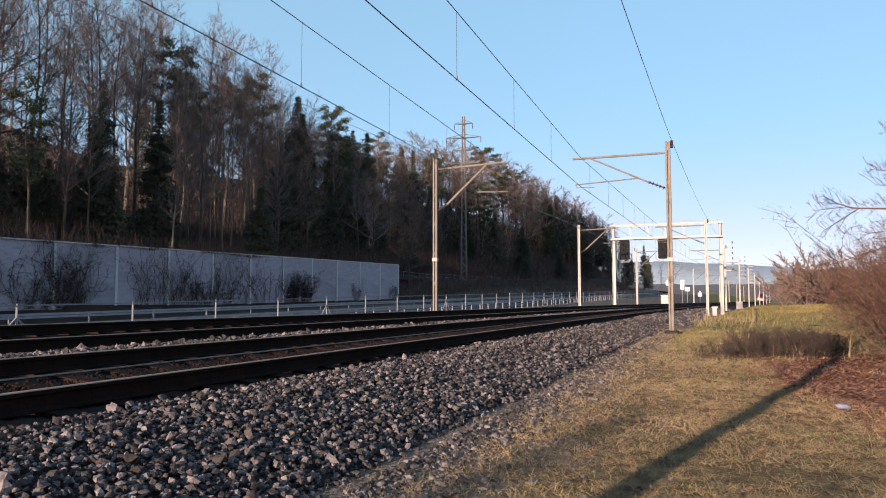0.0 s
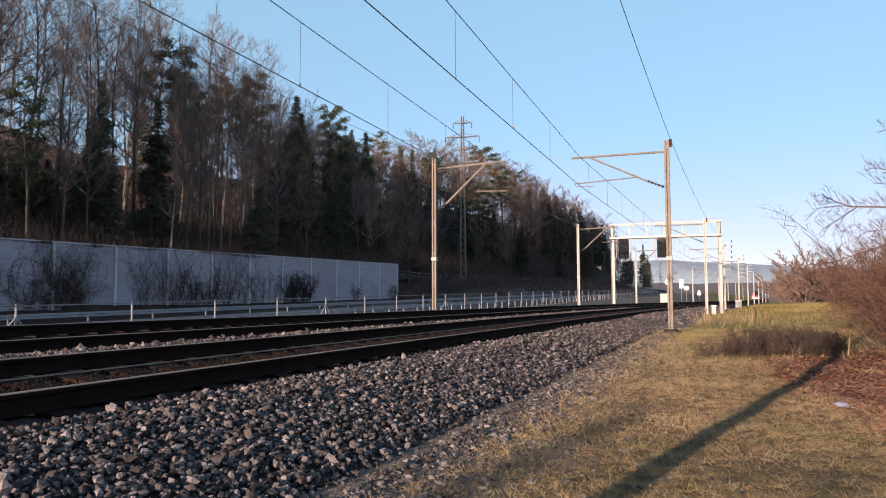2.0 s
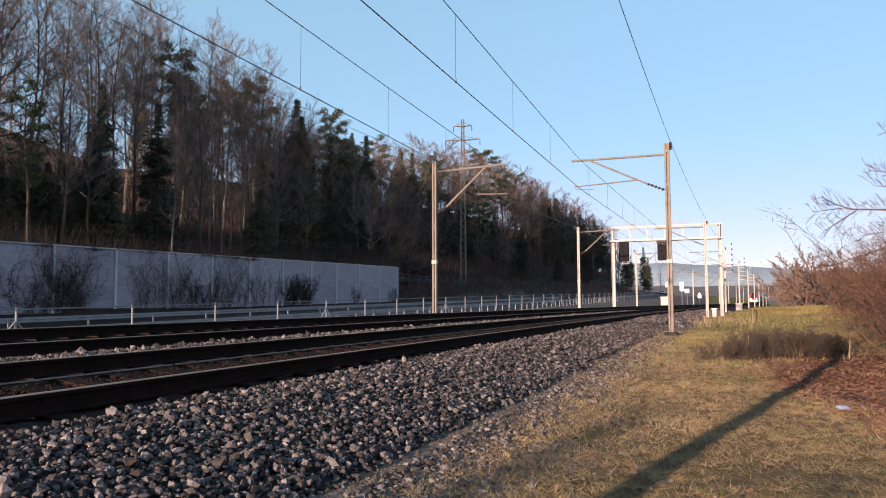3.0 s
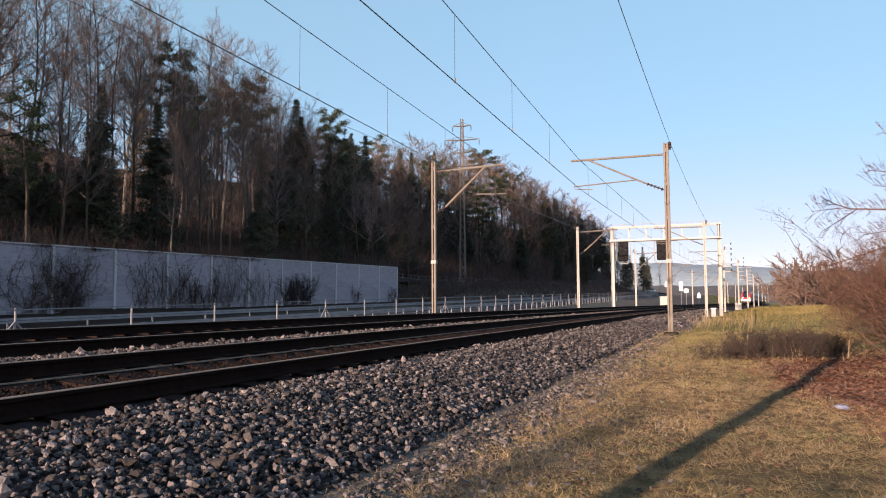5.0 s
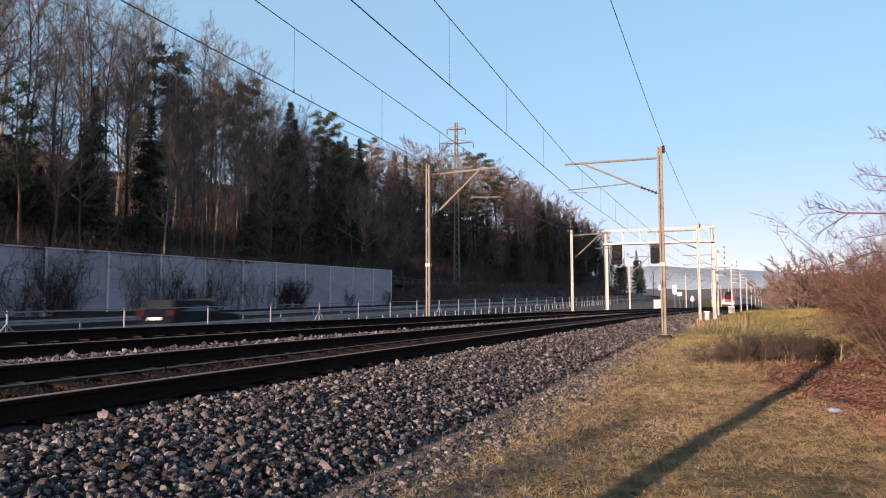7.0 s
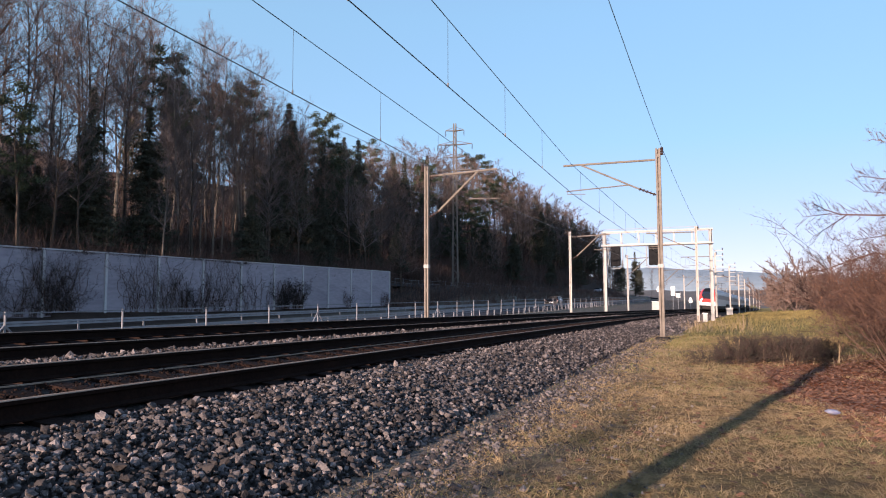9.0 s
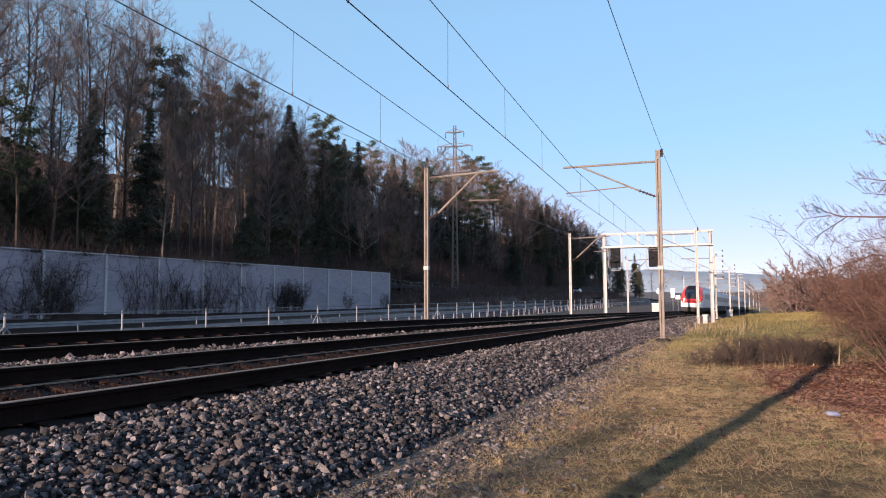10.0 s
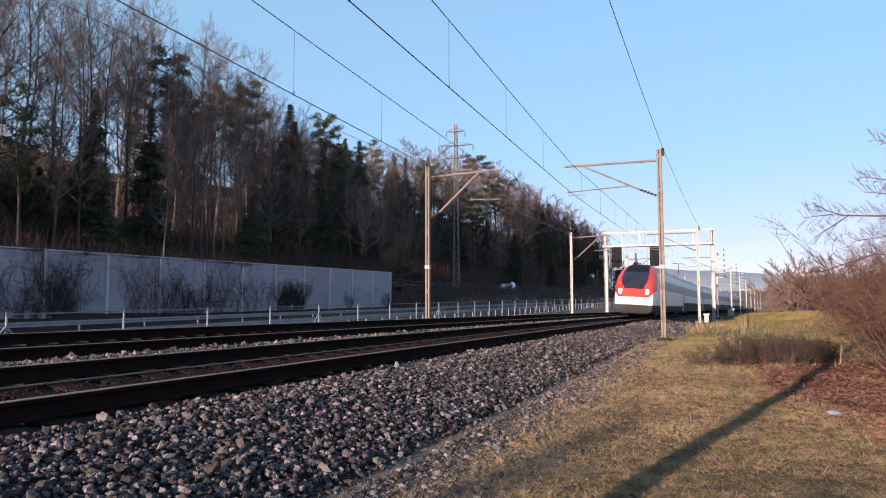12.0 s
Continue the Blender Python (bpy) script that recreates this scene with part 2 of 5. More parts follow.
def land(x, y):
    """Height of the ground."""
    u = x - bend(y) if y < 400 else x - bend(400) - 0.08 * (y - 400)
    wob = 0.035 * noise.noise(Vector((x * 0.5, y * 0.5, 0))) + 0.10 * noise.noise(Vector((x * 0.09, y * 0.09, 3)))
    if u > -3.0:
        z = wob * min(max((u + 2.8) / 1.5, 0), 1) + 0.05 * max(0.0, min(u - 2.5, 8.0))
        if y < 6:
            z *= 0.6
        return z
    if u > -13.2:
        return -0.25
    rz = road_z(y)
    e = wall_x(y)                       # foot of the hill
    if x > -20:
        k = (u + 13.2) / -5.0
        return max(-0.3, -0.1 * (1 - k) + rz * k - 0.05) if k < 1 else rz - 0.05
    if x > e + 4.5:
        return rz - 0.05
    far = min(max((y - 70) / 18, 0), 1)  # past the wall a bank carries the upper road
    near_hill = rz + (0.75 * min((e + 4.5 - x) / 4.0, 1) if x > e - 1 else 0.75 + 0.9 + 0.39 * (e - 1 - x))
    grow = 0.34 + 0.3 * min(max((y - 100) / 100, 0), 1)
    bank = 2.9 * min(max((e + 4.5 - x) / 6.0, 0), 1)
    road = 8.0
    over = max(0.0, e - 1.5 - road - x)
    far_hill = rz * 0.6 + 0.6 + bank + grow * over
    z = near_hill * (1 - far) + far_hill * far
    z = min(z, 24 + 0.02 * y)
    z = rz + (z - rz) * min(max((390 - y) / 90, 0), 1)
    return z + (0.4 * noise.noise(Vector((x * 0.15, y * 0.15, 9))) if x < e - 2 else 0)


def spread(stops):
    out = []
    for a, b, step in stops:
        out += list(np.arange(a, b, step))
    return out + [stops[-1][1]]


def ground_sheet():
    xs = spread([(-3000, -400, 260), (-400, -120, 20), (-120, -14, 1.5), (-14, 12, 0.4), (12, 60, 3), (60, 400, 25), (400, 3000, 260)])
    ys = spread([(-600, -80, 40), (-80, 0, 4), (0, 40, 0.5), (40, 120, 2), (120, 420, 6), (420, 1000, 60), (1000, 4200, 320)])
    verts = np.array([(x, y, land(x, y)) for y in ys for x in xs])
    nx, ny = len(xs), len(ys)
    i = np.arange(nx * ny).reshape(ny, nx)
    faces = np.stack([i[:-1, :-1], i[:-1, 1:], i[1:, 1:], i[1:, :-1]], -1).reshape(-1, 4)
    ob = new("ground", fast_mesh("ground", verts, faces, M_GROUND))
    for p in ob.data.polygons:
        p.use_smooth = True
    return tagged(ob, "winter grass, leaf litter and wooded slope beside the railway", "ground", kind="structure")


def ground_material():
    """Grass, worn earth, russet leaf litter and forest floor, by place."""
    m = bpy.data.materials.new("ground_mix")
    m.use_nodes = True
    t = m.node_tree
    bs = t.nodes["Principled BSDF"]
    bs.inputs["Roughness"].default_value = 0.95
    bs.inputs["Specular IOR Level"].default_value = 0.08
    tc = t.nodes.new("ShaderNodeTexCoord")
    sp = t.nodes.new("ShaderNodeSeparateXYZ")
    t.links.new(tc.outputs["Object"], sp.inputs[0])

    def nz(scale, detail=4):
        n = t.nodes.new("ShaderNodeTexNoise")
        n.inputs["Scale"].default_value, n.inputs["Detail"].default_value = scale, detail
        t.links.new(tc.outputs["Object"], n.inputs["Vector"])
        return n.outputs["Fac"]

    def ramp(v, a, b):
        r = t.nodes.new("ShaderNodeMapRange")
        r.inputs["From Min"].default_value, r.inputs["From Max"].default_value = a, b
        t.links.new(v, r.inputs["Value"])
        return r.outputs["Result"]

    def math_(op, a, b):
        n = t.nodes.new("ShaderNodeMath")
        n.operation = op
        for k, v in enumerate((a, b)):
            if isinstance(v, (int, float)):
                n.inputs[k].default_value = v
            else:
                t.links.new(v, n.inputs[k])
        return n.outputs[0]

    def mix(f, a, b):
        n = t.nodes.new("ShaderNodeMix")
        n.data_type = "RGBA"
        t.links.new(f, n.inputs["Factor"])
        for k, v in (("A", a), ("B", b)):
            if isinstance(v, tuple):
                n.inputs[k].default_value = (*v, 1)
            else:
                t.links.new(v, n.inputs[k])
        return n.outputs["Result"]

    grass = mix(ramp(nz(0.55), 0.38, 0.62), (0.29, 0.175, 0.080), (0.145, 0.112, 0.042))
    grass = mix(ramp(nz(9.0), 0.4, 0.7), grass, (0.085, 0.06, 0.03))
    soil = mix(ramp(nz(14.0), 0.35, 0.65), (0.20, 0.16, 0.12), (0.09, 0.07, 0.05))
    grass = mix(ramp(nz(1.7), 0.60, 0.72), grass, soil)
    grass = mix(ramp(nz(3.1), 0.52, 0.64), grass, (0.105, 0.068, 0.034))
    grass = mix(ramp(nz(0.37), 0.56, 0.68), grass, (0.105, 0.118, 0.032))
    litter = mix(ramp(nz(16.0), 0.35, 0.65), (0.25, 0.085, 0.038), (0.11, 0.042, 0.022))
    gravel = mix(ramp(nz(30.0), 0.35, 0.65), (0.20, 0.165, 0.13), (0.075, 0.06, 0.048))
    grass = mix(ramp(math_("ADD", sp.outputs["X"], math_("MULTIPLY", nz(1.1), 2.6)), -0.75, 0.35), gravel, grass)
    edge = math_("ADD", sp.outputs["X"], math_("MULTIPLY", nz(0.9), 1.4))
    edge = math_("ADD", edge, math_("MULTIPLY", math_("MINIMUM", sp.outputs["Y"], 12.5), 0.25))
    field = mix(ramp(nz(0.12), 0.35, 0.65), (0.30, 0.21, 0.075), (0.19, 0.165, 0.05))
    col = mix(ramp(edge, 4.2, 4.8), grass, litter)
    beyond = math_("MULTIPLY", ramp(math_("ADD", sp.outputs["Y"], math_("MULTIPLY", nz(0.4), 6)), 20.0, 24.0), ramp(sp.outputs["X"], -2.6, -1.4))
    col = mix(beyond, col, field)
    floor = mix(ramp(nz(0.8), 0.35, 0.65), (0.052, 0.037, 0.028), (0.028, 0.020, 0.015))
    verge = mix(ramp(nz(2.5), 0.35, 0.65), (0.17, 0.16, 0.13), (0.10, 0.085, 0.06))
    col = mix(ramp(sp.outputs["X"], -13.2, -13.0), verge, col)
    col = mix(ramp(sp.outputs["X"], -29.0, -27.5), floor, col)
    t.links.new(col, bs.inputs["Base Color"])
    bp = t.nodes.new("ShaderNodeBump")
    bp.inputs["Strength"].default_value, bp.inputs["Distance"].default_value = 0.7, 0.05
    t.links.new(nz(22.0), bp.inputs["Height"])
    t.links.new(bp.outputs["Normal"], bs.inputs["Normal"])
    return m


M_GROUND = ground_material()
ground_sheet()


def ribbon(name, ys, left, right, zf, material, label, category):
    """A road: a slab with real thickness between two edges."""
    b = Build()
    for y in ys:
        for x, d in ((left(y), 0), (right(y), 0), (right(y), -0.3), (left(y), -0.3)):
            b.v.append((x, y, zf(y) + d))
    for i in range(len(ys) - 1):
        for k in range(4):
            b.f.append((i * 4 + k, i * 4 + (k + 1) % 4, i * 4 + 4 + (k + 1) % 4, i * 4 + 4 + k))
    return tagged(new(name, b.mesh(name, material)), label, category, kind="structure")


road_ys = list(range(-60, 260, 8))
ribbon("road", road_ys, lambda y: wall_x(y) + 5.2, lambda y: -19.4 + 0.02 * y, lambda y: road_z(y) + 0.03, M_ROAD,
       "grey asphalt road running beside the railway", "road")


# ---- ballast bed and track ----
def ballast_bed():
    us = list(np.arange(-13.3, -1.9, 0.19))
    ys = spread([(-40, 2, 1.5), (2, 30, 0.3), (30, 80, 1.0), (80, 420, 5)])
    verts = np.array([(u + bend(y), y, bed_z(u) - 0.02 + 0.03 * noise.noise(Vector((u * 4, y * 4, 1)))) for y in ys for u in us])
    nx, ny = len(us), len(ys)
    i = np.arange(nx * ny).reshape(ny, nx)
    faces = np.stack([i[:-1, :-1], i[:-1, 1:], i[1:, 1:], i[1:, :-1]], -1).reshape(-1, 4)
    return tagged(new("ballast_bed", fast_mesh("ballast_bed", verts, faces, M_BALLAST)),
                  "grey crushed-stone ballast bed under two railway tracks", "ballast", kind="structure")


bed = ballast_bed()
# rail section: offset, height above its foot
RAIL = [(-0.075, 0.0), (0.075, 0.0), (0.075, 0.012), (0.015, 0.035), (0.010, 0.12), (0.036, 0.135), (0.036, 0.163), (0.028, 0.172),
        (-0.028, 0.172), (-0.036, 0.163), (-0.036, 0.135), (-0.010, 0.12), (-0.015, 0.035), (-0.075, 0.012)]
RAIL_YS = spread([(-60, 120, 3), (120, 440, 10)])


def rail(track, u, top):
    side, head, n = Build(), Build(), len(RAIL)
    for y in RAIL_YS:
        side.v += [(u + bend(y) + a, y, top - 0.172 + h) for a, h in RAIL]
        head.v += [(u + bend(y) + a, y, top + 0.001 + h) for a, h in ((-0.030, 0.001), (0.030, 0.001), (0.0375, -0.006), (-0.0375, -0.006))]
    for i in range(len(RAIL_YS) - 1):
        side.f += [(i * n + k, i * n + (k + 1) % n, (i + 1) * n + (k + 1) % n, (i + 1) * n + k) for k in range(n)]
        head.f += [(i * 4 + k, i * 4 + (k + 1) % 4, i * 4 + 4 + (k + 1) % 4, i * 4 + 4 + k) for k in range(4)]
    r = part("rail", side, M_RAILSIDE, track, "rust-brown steel rail, coloured dark as in shade")
    part("running_surface", head, M_RAILTOP, r, "polished bright rail head")


def track(centre, tops, label):
    tr = thing("railway_track", Matrix.Identity(4), label, "railway track")
    rail(tr, centre - 0.75, tops[0])
    rail(tr, centre + 0.75, tops[1])
    return tr


near_track = track(NEAR, (0.735, 0.600), "canted railway track with rusty rails on brown sleepers")
# pale strip added to draw a thin bright line beside the back rail
cable = Build()
for y in RAIL_YS:
    x = NEAR - 0.53 + bend(y)
    cable.v += [(x - 0.014, y, 0.548), (x + 0.014, y, 0.548), (x + 0.014, y, 0.560), (x - 0.014, y, 0.562)]
cable.f = [(i * 4 + k, i * 4 + (k + 1) % 4, i * 4 + 4 + (k + 1) % 4, i * 4 + 4 + k) for i in range(len(RAIL_YS) - 1) for k in range(4)]
tagged(new("track_cable", cable.mesh("track_cable", M_RAILTOP)), "thin pale strip added on the sleepers as a bright line beside a rail", "cable")
far_track = track(FAR, (0.930, 0.790), "canted railway track with rusty rails behind a ballast ridge")


# ---- overhead line ----
def h_mast(name, x, y, foot, height, label, lean=0.0):
    skin = M_PALEMAST if y > 55 else M_MAST
    e = thing(name, pose(x, y, foot, 0, lean, 0), label, "mast", "overhead line masts")
    for s in (-1, 1):
        part("channel", Build().box((0.062 * s, 0, height / 2), (0.075, 0.16, height), ch=0.012), skin, e)
    part("web", Build().box((0, 0.02, height / 2), (0.05, 0.03, height - 0.06)), skin, e)
    bt = MATS.get("batten_mesh") or Build().box((0, 0, 0), (0.20, 0.10, 0.14)).mesh("batten", M_MAST)
    MATS["batten_mesh"] = bt
    for k in range(6):
        part("batten", bt, None, e).location = (0, 0, 0.5 + k * (height - 0.8) / 5)
    c = Build().box((0, 0, -0.17), (0.55, 0.55, 0.5), ch=0.05)
    part("footing", c, M_BALLAST, e, "dark weathered concrete footing")
    bd = Build().box((0, 0, 2.9), (0.235, 0.22, 0.16), ch=0.01)
    part("band", bd, M_PAINT, e, "white painted band")
    return e


def insulator(parent, a, b):
    a, b = Vector(a), Vector(b)
    i = Build()
    i.tube([a, b], 0.03, 6)
    for k in range(5):
        m = a.lerp(b, (k + 0.5) / 5)
        d = (b - a).normalized() * 0.02
        i.tube([m - d, m + d], [0.075, 0.055], 8)
    part("insulator", i, M_INSUL, parent, "brown ribbed insulator")


def right_mast(y):
    """Mast on the field side, whose bracket reaches over the near track."""
    x, foot = -2.03 + bend(y), 0.05
    e = h_mast("catenary_mast", x, y, foot, 7.68, "weathered steel catenary mast with bracket, in a concrete footing")
    r = -3.45                                   # reach to the wire
    arm = Build().tube([(-0.12, 0, 7.22), (r - 0.4, 0, 7.22)], 0.045, 8)
    part("top_tube", arm, M_MAST, e)
    part("stay", Build().tube([(-0.75, 0, 6.05), (r + 0.35, 0, 7.2)], 0.035, 8), M_MAST, e)
    insulator(e, (-0.12, 0, 5.78), (-0.8, 0, 6.08))
    part("registration_arm", Build().tube([(-1.15, 0, 6.25), (r - 0.3, 0, 6.12)], 0.026, 6), M_MAST, e)
    part("steady_arm", Build().tube([(r - 0.25, 0, 6.12), (r - 0.25, 0, 6.0), (r + 0.5, 0, 5.97)], 0.015, 5), M_MAST, e)
    insulator(e, (0.15, 0, 7.4), (0.15, 0, 7.72))
    return e


def left_mast(y, u=-12.1):
    """Mast on the road side, whose bracket reaches over the far track."""
    x = u + bend(y)
    e = h_mast("catenary_mast", x, y, 0.25, 7.45, "weathered steel catenary mast with raking strut, beyond the tracks")
    r = 3.3
    part("top_tube", Build().tube([(0.15, 0, 6.98), (r, 0, 7.1)], 0.05, 8), M_MAST, e)
    part("strut", Build().tube([(0.55, 0, 5.35), (r - 0.9, 0, 7.02)], 0.055, 8), M_MAST, e)
    insulator(e, (0.1, 0, 5.1), (0.6, 0, 5.38))
    insulator(e, (0.15, 0, 6.98), (0.6, 0, 7.0))
    part("registration_arm", Build().tube([(2.0, 0, 5.85), (r + 0.1, 0, 5.80)], 0.03, 6), M_MAST, e)
    insulator(e, (-0.2, 0, 7.2), (-0.2, 0, 7.5))
    return e


def feeder_brackets(mast):
    """Short arms with insulators, one above the other, on the mast past the gantry."""
    for k in range(6):
        z = 7.9 - 0.62 * k
        part("feeder_arm", Build().box((0.42, 0, z), (0.95, 0.06, 0.06)), M_PALEMAST, mast)
        insulator(mast, (0.85, 0, z + 0.05), (0.85, 0, z + 0.3))


SPANS_R = [-37.5, -1.0, 30.2, 60.7, 91, 122, 152, 182, 214, 250, 290, 340]
SPANS_L = [-37.5, -1.0, 30.2, 60.9, 91, 122, 152, 182, 214, 250, 290, 340]
for y in SPANS_R:
    mast_ = right_mast(y)
    if 88 < y < 155:
        feeder_brackets(mast_)
for y in SPANS_L:
    left_mast(y)


def wire_at(ends, u, z, sag, y):
    """Place of a wire at y; z is its height at the masts behind and ahead of the viewer."""
    hi, lo = z if isinstance(z, tuple) else (z, z)
    a, b = [(p, q) for p, q in zip(ends[:-1], ends[1:]) if p <= y <= q][0]
    q = (y - a) / (b - a)
    za, zb = (hi if a < 10 else lo), (hi if b < 10 else lo)
    return (u + bend(a) + (bend(b) - bend(a)) * q, y, za + (zb - za) * q - 4 * sag * q * (1 - q))


def wire_run(name, ends, u, z, sag, r, label, steps=8):
    """One wire from mast to mast, hanging a little between them."""
    pts = [wire_at(ends, u, z, sag, a + (b - a) * k / steps) for a, b in zip(ends[:-1], ends[1:]) for k in range(steps)]
    b = Build().tube(pts, r, 5)
    return tagged(new(name, b.mesh(name, M_WIRE)), label, "wire", "overhead wires")


def overhead(ends, u, zc, zm, first):
    wire_run("contact_wire", ends, u, zc, 0.02, 0.012, "dark copper contact wire above the track")
    wire_run("messenger_wire", ends, u, zm, 0.04, 0.011, "dark messenger wire carrying the contact wire")
    for a, b in zip(ends[:-1], ends[1:]):
        if b < 0 or a > 130:
            continue
        y = a + first
        while y < b - 1.5:
            lo, hi = wire_at(ends, u, zc, 0.02, y), wire_at(ends, u, zm, 0.04, y)
            d = Build().tube([lo, hi], 0.005, 4)
            d.box((lo[0], y, lo[2] + 0.03), (0.03, 0.03, 0.10))
            tagged(new("dropper", d.mesh("dropper", M_WIRE)), "thin dropper wire between contact and messenger wire", "wire", "droppers")
            y += 4.75


overhead(SPANS_R, -5.52, (6.55, 6.06), (8.5, 7.30), 1.8)
overhead(SPANS_L, -9.12, (6.58, 6.04), (8.4, 7.33), 1.1)
wire_run("feeder_wire", SPANS_R, -1.88, 7.78, 0.2, 0.009, "dark feeder wire along the mast tops")
wire_run("feeder_wire", SPANS_L, -12.3, 7.78, 0.30, 0.009, "dark feeder wire along the mast tops")


# ---- signal gantry ----
def gantry():
    y0 = 71.0
    e = thing("signal_gantry", pose(bend(y0), y0, 0), "pale grey steel signal gantry spanning both tracks", "gantry")
    xl, xr, zb, zt = -11.03, -1.39, 7.2, 8.5
    for x, f in ((xl, 0.3), (xr, 0.0)):
        p = Build()
        for s in (-1, 1):
            p.box((x + 0.14 * s, 0, (zt + f) / 2), (0.03, 0.3, zt - f))
        p.box((x, 0, (zt + f) / 2), (0.25, 0.02, zt - f))
        part("leg", p, M_PAINT, e)
    for dy in (-0.45, 0.45):
        for z in (zb, zt):
            part("chord", Build().box(((xl + xr) / 2, dy, z), (xr - xl + 0.5, 0.10, 0.13), ch=0.01), M_PAINT, e)
        for k in range(7):
            x = xl + (xr - xl) * k / 6
            part("upright", Build().box((x, dy, (zb + zt) / 2), (0.09, 0.08, zt - zb)), M_PAINT, e)
    part("walkway", Build().box(((xl + xr) / 2, 0, zb + 0.09), (xr - xl, 0.8, 0.03)), M_GALV, e)
    part("handrail", Build().tube([(xl, 0.5, zt + 0.35), (xr, 0.5, zt + 0.35)], 0.025, 6), M_PAINT, e)
    for x in (-9.92, -6.4):
        s = part("signal_head", Build().box((x, -0.75, 6.15), (0.95, 0.25, 1.85), ch=0.08), M_DARK, e, "black signal screen with lamps and pale hoop")
        for dx, dz in ((-0.18, 0.55), (0.2, 0.3), (-0.18, 0.0), (0.2, -0.25), (0.0, -0.6)):
            part("lamp_hood", Build().tube([(x + dx, -0.88, 6.15 + dz), (x + dx, -1.08, 6.15 + dz)], 0.10, 8), M_DARK, s)
        hoop = [(x - 0.68, -0.8, 7.1), (x - 0.68, -0.8, 5.35), (x - 0.4, -0.8, 4.98), (x + 0.4, -0.8, 4.98), (x + 0.68, -0.8, 5.35), (x + 0.68, -0.8, 7.1)]
        part("safety_hoop", Build().tube(hoop, 0.045, 6), M_PAINT, e)
    return e


gantry()


# ---- noise wall, road fence, guard rails ----
def noise_wall():
    e = thing("noise_wall", Matrix.Identity(4), "pale blue-grey concrete noise wall with dark climbing plants", "wall", kind="structure")
    me_p = Build().box((0, 0, 0), (0.14, 3.84, 3.45), ch=0.02).mesh("wall_panel", M_CONC)
    me_s = Build().box((0, 0, 0), (0.24, 0.17, 3.55), ch=0.015).mesh("wall_post", M_POST)
    me_c = Build().box((0, 0, 0), (0.26, 3.98, 0.07)).mesh("wall_coping", M_POST)
    for i in range(-9, 11):
        y = 27.8 + 4 * i
        z = 0.83 + 0.0158 * (y - 27.8)
        a = part("wall_post", me_s, None, e)
        a.matrix_world = pose(wall_x(y) + 0.02, y, z + 1.78, 0, 0, -2.04)
        if i < 10:
            b = part("wall_panel", me_p, None, e)
            b.matrix_world = pose(wall_x(y + 2), y + 2, z + 1.80, 0.9, 0, -2.04)
            c = part("coping", me_c, None, e)
            c.matrix_world = pose(wall_x(y + 2), y + 2, z + 3.58, 0.9, 0, -2.04)
    return e


noise_wall()


def strip(ys, x, zf, w, h):
    b = Build()
    for y in ys:
        z = zf(y)
        b.v += [(x(y) - w / 2, y, z - h / 2), (x(y) + w / 2, y, z - h / 2), (x(y) + w / 2, y, z + h / 2), (x(y) - w / 2, y, z + h / 2)]
    for i in range(len(ys) - 1):
        b.f += [(i * 4 + k, i * 4 + (k + 1) % 4, i * 4 + 4 + (k + 1) % 4, i * 4 + 4 + k) for k in range(4)]
    return b


def guard_rail(x, y0, y1, step, label):
    e = thing("guard_rail", Matrix.Identity(4), label, "guard rail")
    ys = list(np.arange(y0, y1, step))
    for dz, h in ((0.70, 0.10), (0.58, 0.10)):
        part("beam", strip(ys, x, lambda y: road_z(y) + dz, 0.05 if dz > 0.6 else 0.09, h), M_GUARD, e)
    post = Build().box((0, 0, 0.36), (0.07, 0.09, 0.80), ch=0.01).mesh("post", M_FENCE)
    for y in ys:
        p = part("post", post, None, e)
        p.location = (x(y) - 0.06, y, road_z(y) - 0.05)
    return e


guard_rail(lambda y: -18.3 + 0.02 * y, 0, 190, 2.0, "galvanised steel guard rail along the road, with short posts")
guard_rail(lambda y: wall_x(y) + 4.6, 10, 120, 4.0, "galvanised steel guard rail at the foot of the noise wall")


def fence(x, zf, y0, y1, step, height, rails, label, mesh_mat=M_FENCE):
    e = thing("fence", Matrix.Identity(4), label, "fence")
    ys = list(np.arange(y0, y1, step))
    post = Build().tube([(0, 0, -0.1), (0, 0, height)], 0.030, 7).mesh("post", mesh_mat)
    for i, y in enumerate(ys):
        p = part("post", post, None, e)
        p.location = (x(y), y, zf(y))
        if i % 4 == 3 and step > 3:
            for s in (-1, 1):
                part("brace", Build().tube([(x(y), y, zf(y) + height * 0.75), (x(y), y + 1.0 * s, zf(y))], 0.025, 5), mesh_mat, e)
    for h in rails:
        part("rail_wire", strip(ys, x, lambda y: zf(y) + h * height, 0.03, 0.035), mesh_mat, e)
    return e


fence(lambda y: -16.6, lambda y: road_z(y), 1.7, 60, 3.9, 1.36, (0.35, 0.97), "grey steel post fence between railway and road")
fence(lambda y: -16.6 + 0.03 * (y - 60), lambda y: road_z(y), 60.2, 185, 3.9, 1.36, (0.3, 0.55, 0.8, 0.97), "pale steel fence with several rails beside the road")
fence(lambda y: wall_x(y) - 9.5, lambda y: land(wall_x(y) - 9.5, y), 84, 176, 2.6, 1.1, (0.5, 0.95), "pale fence along the upper road below the wood")


# ---- plants ----
rng = np.random.default_rng(5)


